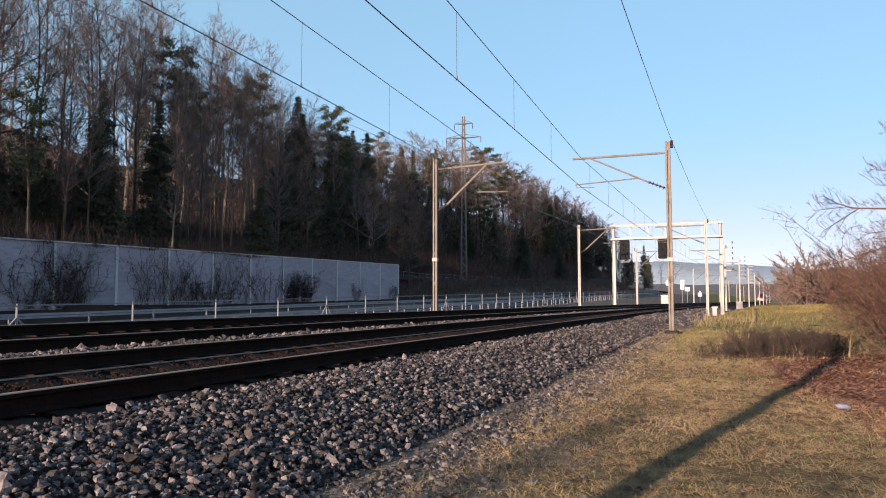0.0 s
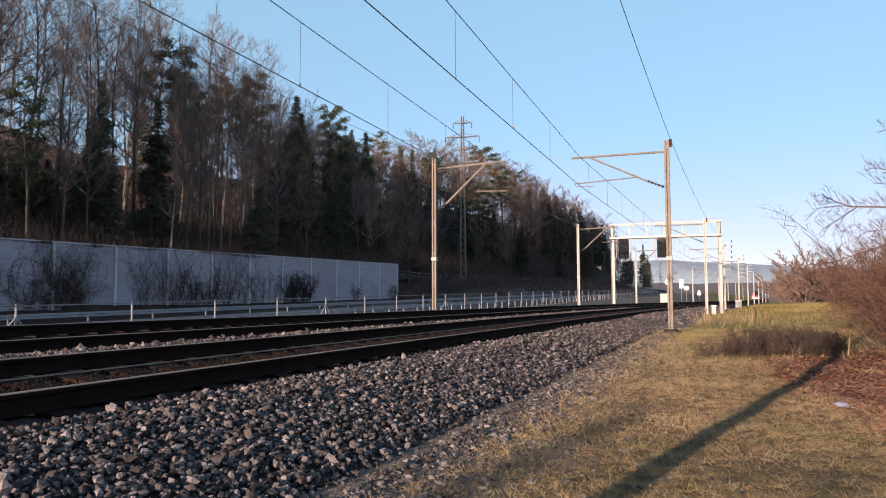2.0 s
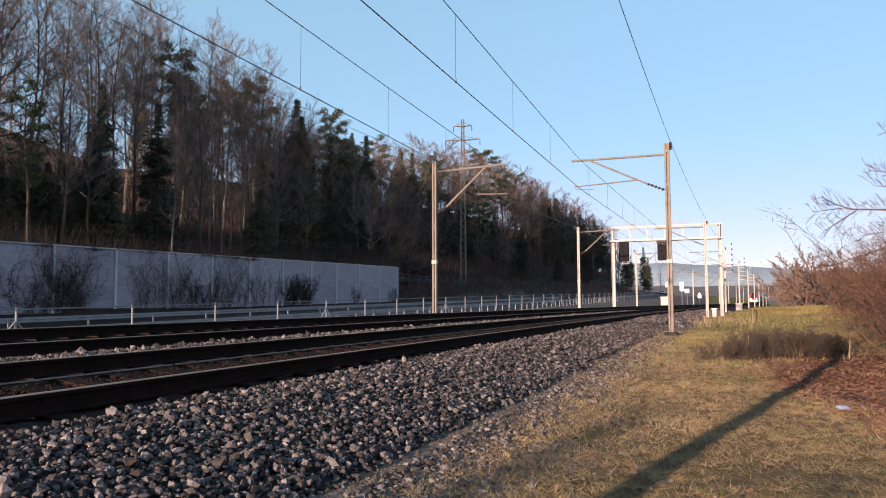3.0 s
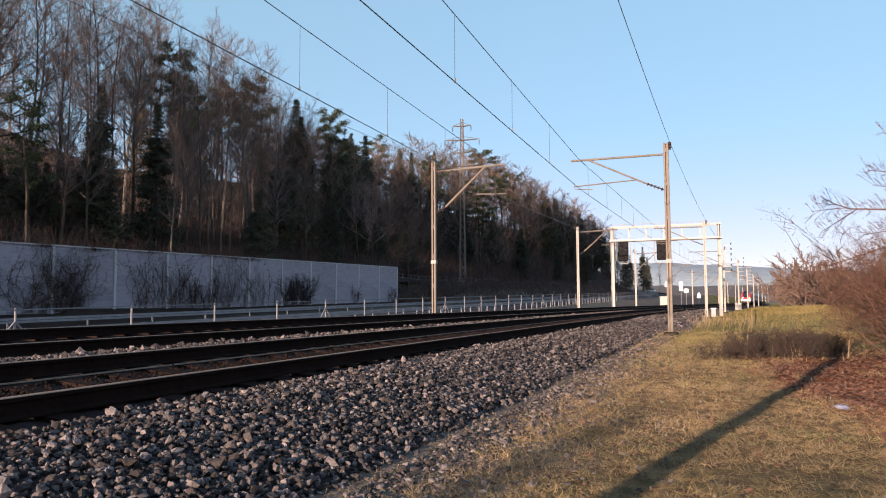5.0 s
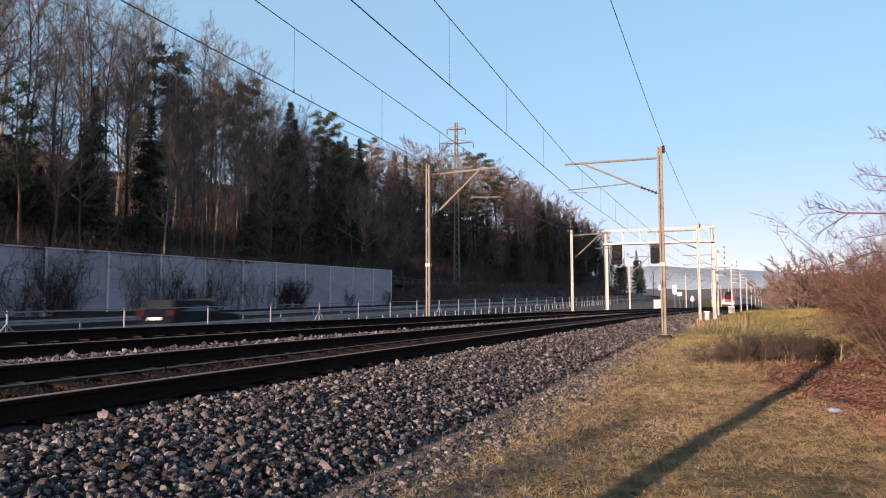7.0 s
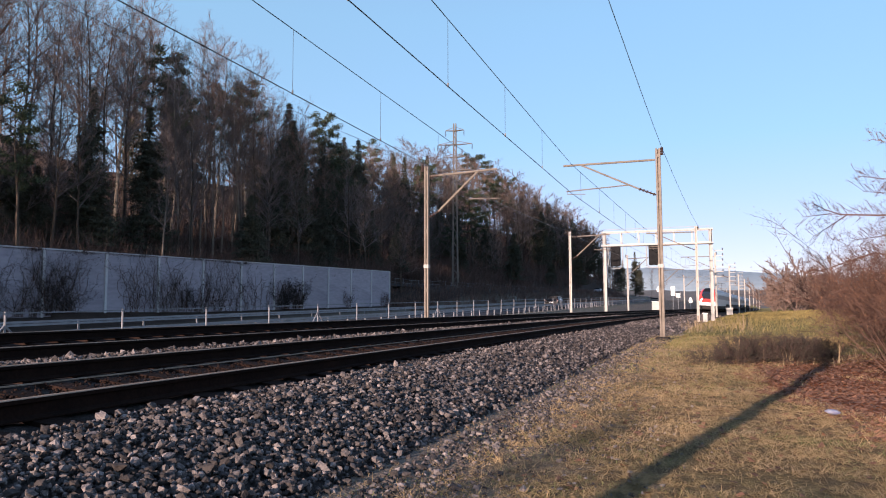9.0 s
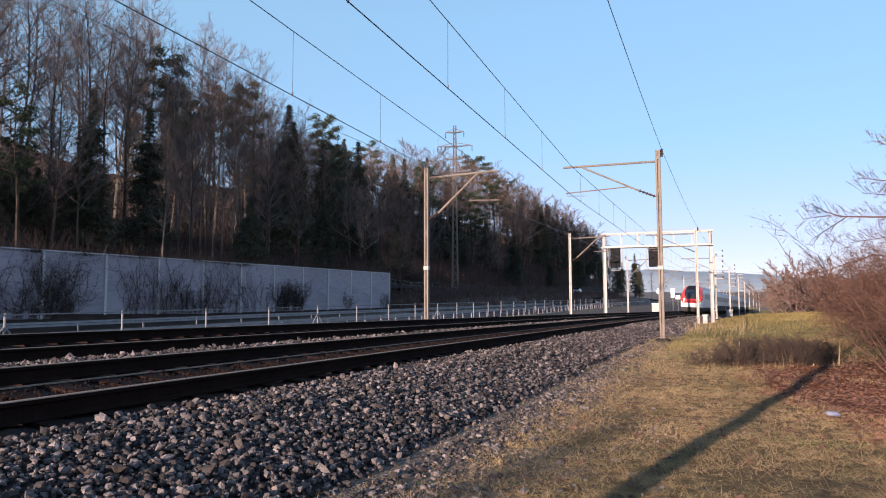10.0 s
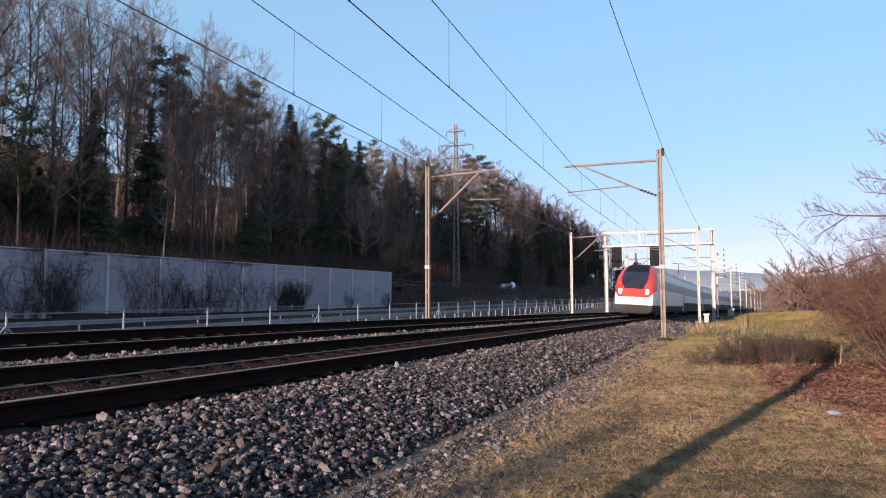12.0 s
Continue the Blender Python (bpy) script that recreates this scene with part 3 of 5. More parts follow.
class Twigs:
    """Branches as thin three-sided tapered prisms, gathered in arrays."""

    def __init__(self):
        self.a, self.b, self.r, self.t = [], [], [], []

    def blade(self, a, b, w, g):
        """A fine twig as one slim triangle."""
        s = unit(np.cross(b - a, g.normal(0, 1, 3))) * w
        self.t.append((a - s, a + s, b))

    def seg(self, a, b, ra, rb):
        self.a.append(a)
        self.b.append(b)
        self.r.append((ra, rb))

    def arrays(self, sides=3):
        a, b, r = np.array(self.a), np.array(self.b), np.array(self.r)
        d = b - a
        d /= np.linalg.norm(d, axis=1, keepdims=True) + 1e-9
        h = np.where(np.abs(d[:, 2:3]) < 0.9, np.array([[0, 0, 1.0]]), np.array([[1.0, 0, 0]]))
        p = np.cross(d, h)
        p /= np.linalg.norm(p, axis=1, keepdims=True)
        q = np.cross(d, p)
        vs = []
        for end, k in ((a, 0), (b, 1)):
            for s in range(sides):
                w = 2 * math.pi * s / sides
                vs.append(end + (p * math.cos(w) + q * math.sin(w)) * r[:, k:k + 1])
        v = np.stack(vs, 1).reshape(-1, 3)
        base = np.arange(len(a))[:, None] * 2 * sides
        f = np.concatenate([base + np.array([[s, (s + 1) % sides, sides + (s + 1) % sides, sides + s]]) for s in range(sides)])
        return v, f

    def mesh(self, name, material, sides=3):
        v, f = self.arrays(sides)
        if self.t:
            tv = np.array(self.t).reshape(-1, 3)
            f = np.concatenate([f[:, [0, 1, 2]], f[:, [0, 2, 3]], len(v) + np.arange(len(tv)).reshape(-1, 3)])
            v = np.concatenate([v, tv])
        return fast_mesh(name, v, f, material)


def unit(v):
    return v / (np.linalg.norm(v) + 1e-9)


def bare_tree(height, crown_from, spread_, seed, boughs=16, min_r=0.016, upright=0.55, fine=5):
    """Trunk and crown of a leafless broadleaf tree."""
    g = np.random.default_rng(seed)
    trunk, crown = Twigs(), Twigs()
    n, p, d = 10, np.zeros(3), np.array([0, 0, 1.0])
    r0 = 0.0072 * height
    spine = [p]
    for i in range(n):
        d = unit(d + g.normal(0, 0.05, 3) + np.array([0, 0, 0.25]))
        q = p + d * height / n
        trunk.seg(p, q, r0 * (1 - 0.92 * i / n), r0 * (1 - 0.92 * (i + 1) / n))
        p = q
        spine.append(p)

    def grow(p, d, length, r, depth):
        k = 3
        for i in range(k):
            d = unit(d + g.normal(0, 0.16, 3) + np.array([0, 0, 0.10]))
            q = p + d * length / k
            crown.seg(p, q, max(r * (1 - 0.25 * i), min_r), max(r * (1 - 0.25 * (i + 1)), min_r * 0.7))
            if depth > 1:
                for _ in range(2):
                    grow(q, unit(d + g.normal(0, 0.55, 3) + np.array([0, 0, 0.15])), length * g.uniform(0.42, 0.62), r * 0.5, depth - 1)
            else:
                for _ in range(fine):
                    s = unit(d + g.normal(0, 0.5, 3) + np.array([0, 0, 0.22]))
                    ln = length * g.uniform(0.4, 0.8)
                    m = q + s * ln * 0.5
                    fork = unit(s + g.normal(0, 0.4, 3))
                    crown.blade(q, m + fork * ln * 0.5, min_r * 0.62, g)
                    crown.blade(m, m + unit(s + g.normal(0, 0.7, 3)) * ln * 0.45, min_r * 0.5, g)
            p = q

    for i in range(boughs):
        h = crown_from + (1 - crown_from) * (i + g.uniform(0, 0.8)) / boughs
        j = min(int(h * n), n - 1)
        at = spine[j] + (spine[j + 1] - spine[j]) * (h * n - j)
        w = i * 2.4 + g.uniform(-0.5, 0.5)
        out = unit(np.array([math.cos(w), math.sin(w), upright + 1.2 * (h - crown_from)]))
        grow(at, out, spread_ * height * (1.15 - 0.75 * h) * g.uniform(0.7, 1.15), 0.0042 * height * (1.25 - h), 2)
    return trunk, crown


def sprays(points, size, per, g, flat=0.5):
    """Small leaf or needle triangles scattered round points."""
    pts = np.repeat(np.asarray(points), per, axis=0)
    c = pts + g.normal(0, size * 0.55, pts.shape) * np.array([1, 1, flat])
    e1, e2 = g.normal(0, 1, pts.shape), g.normal(0, 1, pts.shape)
    e1 *= (size * 0.42) / np.linalg.norm(e1, axis=1, keepdims=True)
    e2 *= (size * 0.20) / np.linalg.norm(e2, axis=1, keepdims=True)
    v = np.stack([c - e1, c + e2, c + e1], 1).reshape(-1, 3)
    return v, np.arange(len(v)).reshape(-1, 3)


def spruce(height, seed, thin=1.0):
    g = np.random.default_rng(seed)
    trunk, low, high = Twigs(), [], [np.array([0, 0, height * q]) for q in (0.965, 0.98, 0.99, 1.0)]
    for i in range(8):
        trunk.seg(np.array([0, 0, height * i / 8]), np.array([0, 0, height * (i + 1) / 8]), 0.013 * height * (1 - i / 8.2), 0.013 * height * (1 - (i + 1) / 8.2))
    z = 0.16 * height
    while z < height * 0.99:
        k = 1 - z / height
        for b in range(7):
            w = g.uniform(0, 6.28)
            ln = (0.006 + 0.225 * k) * height * g.uniform(0.6, 1.1) * thin
            tip = np.array([math.cos(w) * ln, math.sin(w) * ln, z - 0.25 * ln])
            st = np.array([0, 0, z])
            trunk.seg(st, tip, 0.035 * k + 0.01, 0.008)
            across = np.array([-math.sin(w), math.cos(w), 0]) * ln * 0.22
            for s in (0.3, 0.55, 0.75, 0.92):
                for q in ((0,) if s < 0.5 else (-1, 0, 1)):
                    (low if k > 0.22 else high).append(st + (tip - st) * s + across * q * s)
        z += 0.035 * height * (0.55 + 0.6 * k)
    v, f = sprays(low, 0.62, 8, g, 0.45)
    v2, f2 = sprays(high, 0.26, 7, g, 0.6)
    return trunk, (np.concatenate([v, v2]), np.concatenate([f, f2 + len(v)]))


def pine(height, seed, crown_from=0.68):
    g = np.random.default_rng(seed)
    trunk, pts, p, d = Twigs(), [], np.zeros(3), np.array([0, 0, 1.0])
    spine = [p]
    for i in range(9):
        d = unit(d + g.normal(0, 0.05, 3) + np.array([0, 0, 0.3]))
        q = p + d * height / 9
        trunk.seg(p, q, 0.012 * height * (1 - i / 10), 0.012 * height * (1 - (i + 1) / 10))
        p = q
        spine.append(p)
    for i in range(18):
        h = crown_from + (1 - crown_from) * i / 17
        j = min(int(h * 9), 8)
        at = spine[j] + (spine[j + 1] - spine[j]) * (h * 9 - j)
        w = i * 2.4 + g.uniform(-0.6, 0.6)
        ln = height * 0.17 * g.uniform(0.5, 1.15) * (1.2 - 0.6 * (h - crown_from) / (1 - crown_from))
        tip = at + np.array([math.cos(w), math.sin(w), g.uniform(0.1, 0.5)]) * ln
        trunk.seg(at, tip, 0.07, 0.03)
        for s in (0.55, 0.75, 0.9, 1.0):
            pts.append(at + (tip - at) * s + g.normal(0, 0.22, 3))
    return trunk, sprays(pts, 0.62, 56, g, 0.5)


def plant(name, parts, label, category):
    e = thing(name, pose(0, -90, -30), label, category, "trees of the wood")
    for pname, me in parts:
        part(pname, me, None, e)
    return e


kinds = {}
for k, (h, cf, sp, up, bark, twig) in enumerate([
        (20, 0.38, 0.22, 0.6, M_BARK, M_TWIG), (20, 0.30, 0.19, 0.8, M_BARK, M_TWIG), (20, 0.45, 0.24, 0.5, M_BARK, M_TWIG_RED),
        (20, 0.34, 0.15, 1.1, M_BIRCH, M_TWIG), (20, 0.42, 0.17, 0.9, M_BIRCH, M_TWIG_RED), (20, 0.25, 0.23, 0.5, M_BARK, M_TWIG_RED)]):
    tr, cr = bare_tree(h, cf, sp * 1.1, 20 + k, 22, 0.0125, up, 5)
    kinds["bare%d" % k] = plant("broadleaf_tree", [("trunk", tr.mesh("trunk", bark, 6)), ("crown", cr.mesh("crown", twig))],
                                "tall leafless tree with pale trunk and fine twigs" if bark is M_BIRCH else "tall leafless brown tree with bare twiggy crown", "tree")
    tr, cr = bare_tree(h, cf - 0.05, sp * 1.15, 20 + k, 11, 0.030, up, 4)
    kinds["far%d" % k] = plant("broadleaf_tree", [("trunk", tr.mesh("trunk", bark, 4)), ("crown", cr.mesh("crown", twig))],
                               "leafless tree of the far wood with pale trunk" if bark is M_BIRCH else "leafless brown tree of the far wood", "tree")
for k, th in enumerate((1.0, 0.8)):
    tr, (v, f) = spruce(20, 40 + k, th)
    kinds["spruce%d" % k] = plant("spruce_tree", [("trunk", tr.mesh("trunk", M_BARK, 4)), ("crown", fast_mesh("crown", v, f, M_NEEDLE))],
                                  "dark green spruce with drooping branches", "tree")
for k, cf in enumerate((0.66, 0.50)):
    tr, (v, f) = pine(20, 50 + k, cf)
    kinds["pine%d" % k] = plant("pine_tree", [("trunk", tr.mesh("trunk", M_BARK, 5)), ("crown", fast_mesh("crown", v, f, M_PINE))],
                                "dark pine with bare trunk and clumped crown", "tree")
tr, cr = bare_tree(12, 0.15, 0.25, 71, 14, 0.022, 0.6)
g_ = np.random.default_rng(8)
iv = [np.array([g_.normal(0, 1.25 - 0.09 * z), g_.normal(0, 1.25 - 0.09 * z), z]) for z in 0.4 + 9.6 * g_.uniform(0, 1, 60) ** 1.3]
v, f = sprays(iv, 0.34, 44, g_, 1.2)
kinds["ivy"] = plant("ivied_tree", [("trunk", tr.mesh("trunk", M_BARK, 5)), ("crown", cr.mesh("crown", M_TWIG)), ("ivy", fast_mesh("ivy", v, f, M_IVY))],
                     "leafless tree overgrown with dark green ivy", "tree")


def tops(y):
    """Height that the wood's canopy reaches, along the valley."""
    return float(np.interp(y, [20, 60, 105, 125, 150, 185, 240, 320, 375], [35, 33, 31, 33, 37.5, 45, 46, 45, 34]))


def wood():
    g = np.random.default_rng(11)
    n = 0
    rows = [(-4, 0.36, 4.4), (-7, 0.50, 4.0), (-11, 0.64, 3.8), (-15, 0.76, 3.7), (-20, 0.88, 4.2), (-25, 0.95, 4.6), (-31, 1.0, 4.8), (-38, 1.0, 6.0)]
    for off, frac, step in rows:
        y = 14.0 + g.uniform(0, 4)
        while y < (375 if off < -9 else 150):
            if off <= -25 and g.uniform() < (0.30 if y < 50 else (0.35 if y < 90 else 0.0)):
                y += step                     # gaps in the back of the wood let the sky through
                continue
            far = min(max((y - 70) / 18, 0), 1)
            x = wall_x(y) + off - 10.0 * far + g.uniform(-1.8, 1.8)
            z = land(x, y)
            t = tops(y) + (0.25 * (-29 - off) if off < -29 else 0)
            h = min(max((t - z) * frac * g.uniform(0.88, 1.03), 5), 27)
            pick, conif = g.uniform(), (0.10 if y < 70 else (0.30 if y < 128 else 0.22))
            if y < 70 and off < -15:
                conif = 0.0
            if pick < conif * 0.75:
                kind = "spruce%d" % g.integers(0, 2)
                h *= 0.92
            elif pick < conif:
                kind = "pine%d" % g.integers(0, 2)
            else:
                pale = 46 < y < 62 or g.uniform() < 0.12
                kind = ("bare%d" if y < 95 else "far%d") % ((3, 4, 0)[g.integers(0, 3)] if pale else (0, 1, 2, 5)[g.integers(0, 4)])
            s = h / 20
            o = copy_thing(kinds[kind], pose(x, y, z - 0.15, 0, 0, g.uniform(0, 360)))
            w = s * g.uniform(0.95, 1.25) * (1.0 if y < 95 else 1.2)
            o.scale = (w, w, s)
            n += 1
            y += step * g.uniform(0.7, 1.35) * (1 + 0.9 * min(max(y - 60, 0) / 120, 1.2))
    # unseen trees behind the view, added to keep sun off the lower slope
    for k in range(58):
        y = g.uniform(-70, 12) if k < 30 else g.uniform(-8, 12)
        x = wall_x(y) - (g.uniform(5, 38) if k < 30 else g.uniform(6, 20))
        s = (g.uniform(8, 13) if k < 30 else g.uniform(11, 14)) / 20
        o = copy_thing(kinds["far%d" % g.integers(0, 6)], pose(x, y, land(x, y) - 0.15, 0, 0, g.uniform(0, 360)))
        o.scale = (s * 1.2, s * 1.2, s)
    return n


wood()


def understory():
    """Low bushy growth under the canopy, past counting: one mesh."""
    g = np.random.default_rng(17)
    forms = []
    for k in range(3):
        tr, cr = bare_tree(10, 0.06, 0.30, 130 + k, 12, 0.020, 0.55, 3)
        v, f = cr.arrays()
        tv = np.array(cr.t).reshape(-1, 3)
        f = np.concatenate([f[:, [0, 1, 2]], f[:, [0, 2, 3]], len(v) + np.arange(len(tv)).reshape(-1, 3)])
        forms.append((np.concatenate([v, tv]), f))
    vs, fs, n = [], [], 0
    for i in range(170):
        y = g.uniform(14, 75) if i < 55 else g.uniform(60, 330)
        back = g.uniform(12, 42) + 10.0 * min(max((y - 70) / 18, 0), 1)
        x = wall_x(y) - back
        v, f = forms[i % 3]
        s, a = g.uniform(0.5, 0.95 if y < 75 else 1.3), g.uniform(0, 6.28)
        r = np.array([[math.cos(a), -math.sin(a), 0], [math.sin(a), math.cos(a), 0], [0, 0, 1]])
        vs.append((v * s) @ r.T + np.array([x, y, land(x, y) - 0.1]))
        fs.append(f + n)
        n += len(v)
    return tagged(new("understory", fast_mesh("understory", np.concatenate(vs), np.concatenate(fs), M_TWIG)),
                  "bushy leafless brown understory of the wood", "bushes", kind="stuff")


understory()


def brush(name, spots, hmin, hmax, stems, r, material, label, seed, lean=0.35, category="bush", kind="stuff", twigs=2):
    """Thickets of thin bare stems."""
    g = np.random.default_rng(seed)
    t = Twigs()
    for x, y, z in spots:
        for _ in range(stems):
            h = g.uniform(hmin, hmax)
            d = np.array([g.normal(0, lean), g.normal(0, lean), 1.0])
            a = np.array([x + g.normal(0, 0.3), y + g.normal(0, 0.3), z - 0.05])
            m = a + unit(d) * h * 0.55
            b = m + unit(d + g.normal(0, 0.3, 3)) * h * 0.45
            t.seg(a, m, r, r * 0.8)
            t.seg(m, b, r * 0.8, r * 0.4)
            for _ in range(twigs):
                s = a + (m - a) * g.uniform(0.4, 1.0)
                t.blade(s, s + unit(d + g.normal(0, 0.7, 3)) * h * g.uniform(0.25, 0.5), r * 0.8, g)
    ob = new(name, t.mesh(name, material))
    return tagged(ob, label, category, kind=kind)


def hill_spots(n, seed, lo, hi, y0, y1):
    g = np.random.default_rng(seed)
    out = []
    for _ in range(n):
        y = y0 + (y1 - y0) * g.uniform() ** 1.2
        x = wall_x(y) - g.uniform(lo, hi) - 10.0 * min(max((y - 70) / 18, 0), 1) * (lo < 10)
        out.append((x, y, land(x, y)))
    return out


brush("undergrowth", hill_spots(2100, 3, 1.5, 16, 12, 230), 1.0, 3.2, 6, 0.030, M_BRUSH, "dense dark brown leafless undergrowth on the wooded slope", 4)
brush("undergrowth", hill_spots(1300, 23, 1.0, 8, 10, 150), 1.8, 3.6, 6, 0.016, M_BRUSH, "dense reddish-brown brush on the bank above the noise wall", 24)
brush("undergrowth", hill_spots(1000, 13, 14, 42, 12, 360), 1.5, 4.5, 5, 0.035, M_BRUSH, "dense dark brown leafless undergrowth under the trees", 14)


# ---- far hills ----
def far_hills(name, y, x0, x1, base, amp, seed, material, label, rise=0.0):
    b = Build()
    n = 90
    for i in range(n + 1):
        x = x0 + (x1 - x0) * i / n
        h = base + amp * noise.noise(Vector((x * 0.0022, seed, 0))) + 4 * noise.noise(Vector((x * 0.02, seed, 1))) + rise * min(max((300 - x) / 360, 0), 1.3)
        for dy, k in ((0, -0.05), (120, 0.55), (300, 1.0), (700, 0.9), (900, -0.05)):
            b.v.append((x, y + dy, h * k))
    for i in range(n):
        b.f += [(i * 5 + k, i * 5 + 5 + k, i * 5 + 6 + k, i * 5 + 1 + k) for k in range(4)]
    return tagged(new(name, b.mesh(name, material, True)), label, "hills", kind="structure")


# distance haze is put into the far hill's blue-grey base colour
M_FARHILL = mat("haze_blue_hill", (0.25, 0.31, 0.34), (0.19, 0.24, 0.27), 1.0, scale=0.006, fine=0.05, bump=0)
M_MIDHILL = mat("middle_wooded_hill", (0.13, 0.115, 0.10), (0.085, 0.072, 0.062), 1.0, scale=0.02, fine=0.12, bump=0)
far_hills("backdrop_hill", 2600, -1600, 3000, 105, 22, 5.0, M_FARHILL, "wooded hills on the horizon, coloured haze blue", 42)
far_hills("backdrop_hill", 900, -300, 1600, 27, 6, 2.0, M_MIDHILL, "grey-brown wooded rise in the distance")


def upper_z(y):
    return 0.6 * road_z(y) + 3.56


ribbon("upper_road", list(range(60, 420, 10)), lambda y: wall_x(y) - 8.6, lambda y: wall_x(y) - 2.6, lambda y: upper_z(y) - 0.02, M_ROAD,
       "grey asphalt road along the slope above", "road")


def single(name, kind, x, y, h, turn, label="", wide=1.0):
    """One tree of a kind, h metres high, rooted in the ground."""
    base = 12 if kind == "ivy" else 20
    o = copy_thing(kinds[kind], pose(x, y, land(x, y) - 0.1, 0, 0, turn))
    o.scale = (h / base * wide, h / base * wide, h / base)
    if label:
        o["label"] = label
    return o


# trees that stand out
def standing_out(kind, x, y, top, turn, label, wide=1.0):
    return single("tree", kind, x, y, top - land(x, y) + 0.1, turn, label, wide)


standing_out("pine0", -48.0, 55.1, 25.6, 60, "tall dark pine with a clumped crown above the wood", 0.95)
standing_out("pine0", -51.8, 61.6, 24.6, 310, "tall dark pine with a clumped crown above the wood", 0.6)
standing_out("spruce0", -40.2, 64.7, 20.9, 10, "tall dark green spruce standing above the wood", 1.1)
standing_out("pine0", -52.7, 92.3, 29.4, 200, "tall pine with a flat open crown above the wood", 0.8)
standing_out("pine1", -49.8, 91.0, 25.6, 120, "dark pine at the top of the wood", 0.9)
standing_out("spruce1", -51.4, 102.0, 28.0, 80, "tall dark green spruce standing above the wood")
standing_out("spruce0", -59.0, 111.5, 31.2, 30, "tall dark green spruce standing above the wood", 0.9)
standing_out("spruce1", -52.6, 123.4, 29.6, 140, "slim dark spruce at the top of the wood", 0.9)
standing_out("spruce0", -60.2, 135.8, 33.0, 200, "slim dark spruce at the top of the wood", 0.8)
standing_out("spruce1", -38.9, 58.7, 16.5, 250, "dark spruce in the shade of taller trees", 1.2)
standing_out("spruce0", -34.6, 49.5, 10.5, 15, "low dark spruce behind the noise wall", 1.5)
standing_out("ivy", -40.7, 36.1, 13.5, 33, "tree thickly hung with olive-dark ivy", 1.3)
standing_out("ivy", -39.8, 32.6, 13.0, 133, "tree thickly hung with olive-dark ivy", 1.3)
standing_out("spruce1", -40.2, 34.3, 10.5, 77, "low dark olive conifer behind the noise wall", 1.5)
for x, y, top in ((-38.9, 37.4, 10.5), (-41.0, 33.4, 11.5), (-41.5, 31.2, 12.0), (-42.5, 39.5, 12.0)):
    standing_out("spruce0", x, y, top, y * 40, "low dark olive conifer behind the noise wall", 1.5)
for x, y, top in ((-43.2, 51.1, 20.0), (-43.1, 54.7, 21.0), (-40.1, 53.1, 18.6), (-40.3, 49.1, 17.4)):
    standing_out("bare3", x, y, top, x * 31, "slender tree with a pale trunk at the wood's edge", 0.85)
for x, y, top in ((-39.5, 154.0, 17.5), (-38.3, 187.8, 14.5), (-37.0, 224.4, 19.0)):
    standing_out("spruce1", x, y, top, y, "dark broad conifer at the foot of the far wood", 1.7)
single("tree", "bare5", -31.8, 73.8, 7.5, 40, "small leafless russet tree beside the end of the noise wall", 1.5)
single("tree", "bare2", -33.0, 76.5, 6.0, 140, "small leafless russet tree beside the end of the noise wall", 1.5)
for x, y, h, k in ((-22, 262, 13, "spruce0"), (-24, 268, 16, "spruce1"), (-27, 255, 12, "spruce0"), (-19, 275, 11, "bare1"), (-15, 285, 10, "bare2"), (-30, 246, 12, "bare3")):
    single("tree", k, x, y, h, 30 * h)


# ---- lattice pylon on the slope ----
def pylon():
    x, y = -31.2, 90.5
    z0 = land(x, y) - 0.3
    top = 26.0 - z0
    e = thing("power_pylon", pose(x, y, z0, 0, 0, 8), "slender weathered lattice power pylon before the wood", "pylon")

    def half(h):
        return 0.36 - 0.22 * h / top

    for sx, sy in ((-1, -1), (1, -1), (1, 1), (-1, 1)):
        part("leg", Build().tube([(sx * half(0), sy * half(0), 0), (sx * half(top), sy * half(top), top)], 0.06, 4), M_MAST, e)
    br, h, k = Build(), 0.0, 0
    while h < top - 0.9:
        a, b = half(h), half(h + 0.9)
        s = 1 if k % 2 else -1
        br.tube([(-a * s, -a, h), (b * s, -b, h + 0.9)], 0.028, 4)
        br.tube([(-a * s, a, h), (b * s, b, h + 0.9)], 0.028, 4)
        br.tube([(-a, -a * s, h), (-b, b * s, h + 0.9)], 0.028, 4)
        br.tube([(a, -a * s, h), (b, b * s, h + 0.9)], 0.028, 4)
        h += 0.9
        k += 1
    part("bracing", br, M_MAST, e)
    for z, r in ((top - 1.0, 1.25), (top - 2.9, 2.35), (top - 4.6, 1.5), (top - 6.4, 1.9)):
        arm = Build()
        for s in (-1, 1):
            arm.tube([(0, -0.25, z), (s * r, 0, z + 0.08)], 0.05, 4)
            arm.tube([(0, 0.25, z), (s * r, 0, z + 0.08)], 0.05, 4)
            arm.tube([(0, 0, z + 0.55), (s * r, 0, z + 0.08)], 0.035, 4)
        part("crossarm", arm, M_MAST, e)
        for s in (-1, 1):
            insulator(e, (s * r, 0, z), (s * r, 0, z - 0.7))
    return e


pylon()


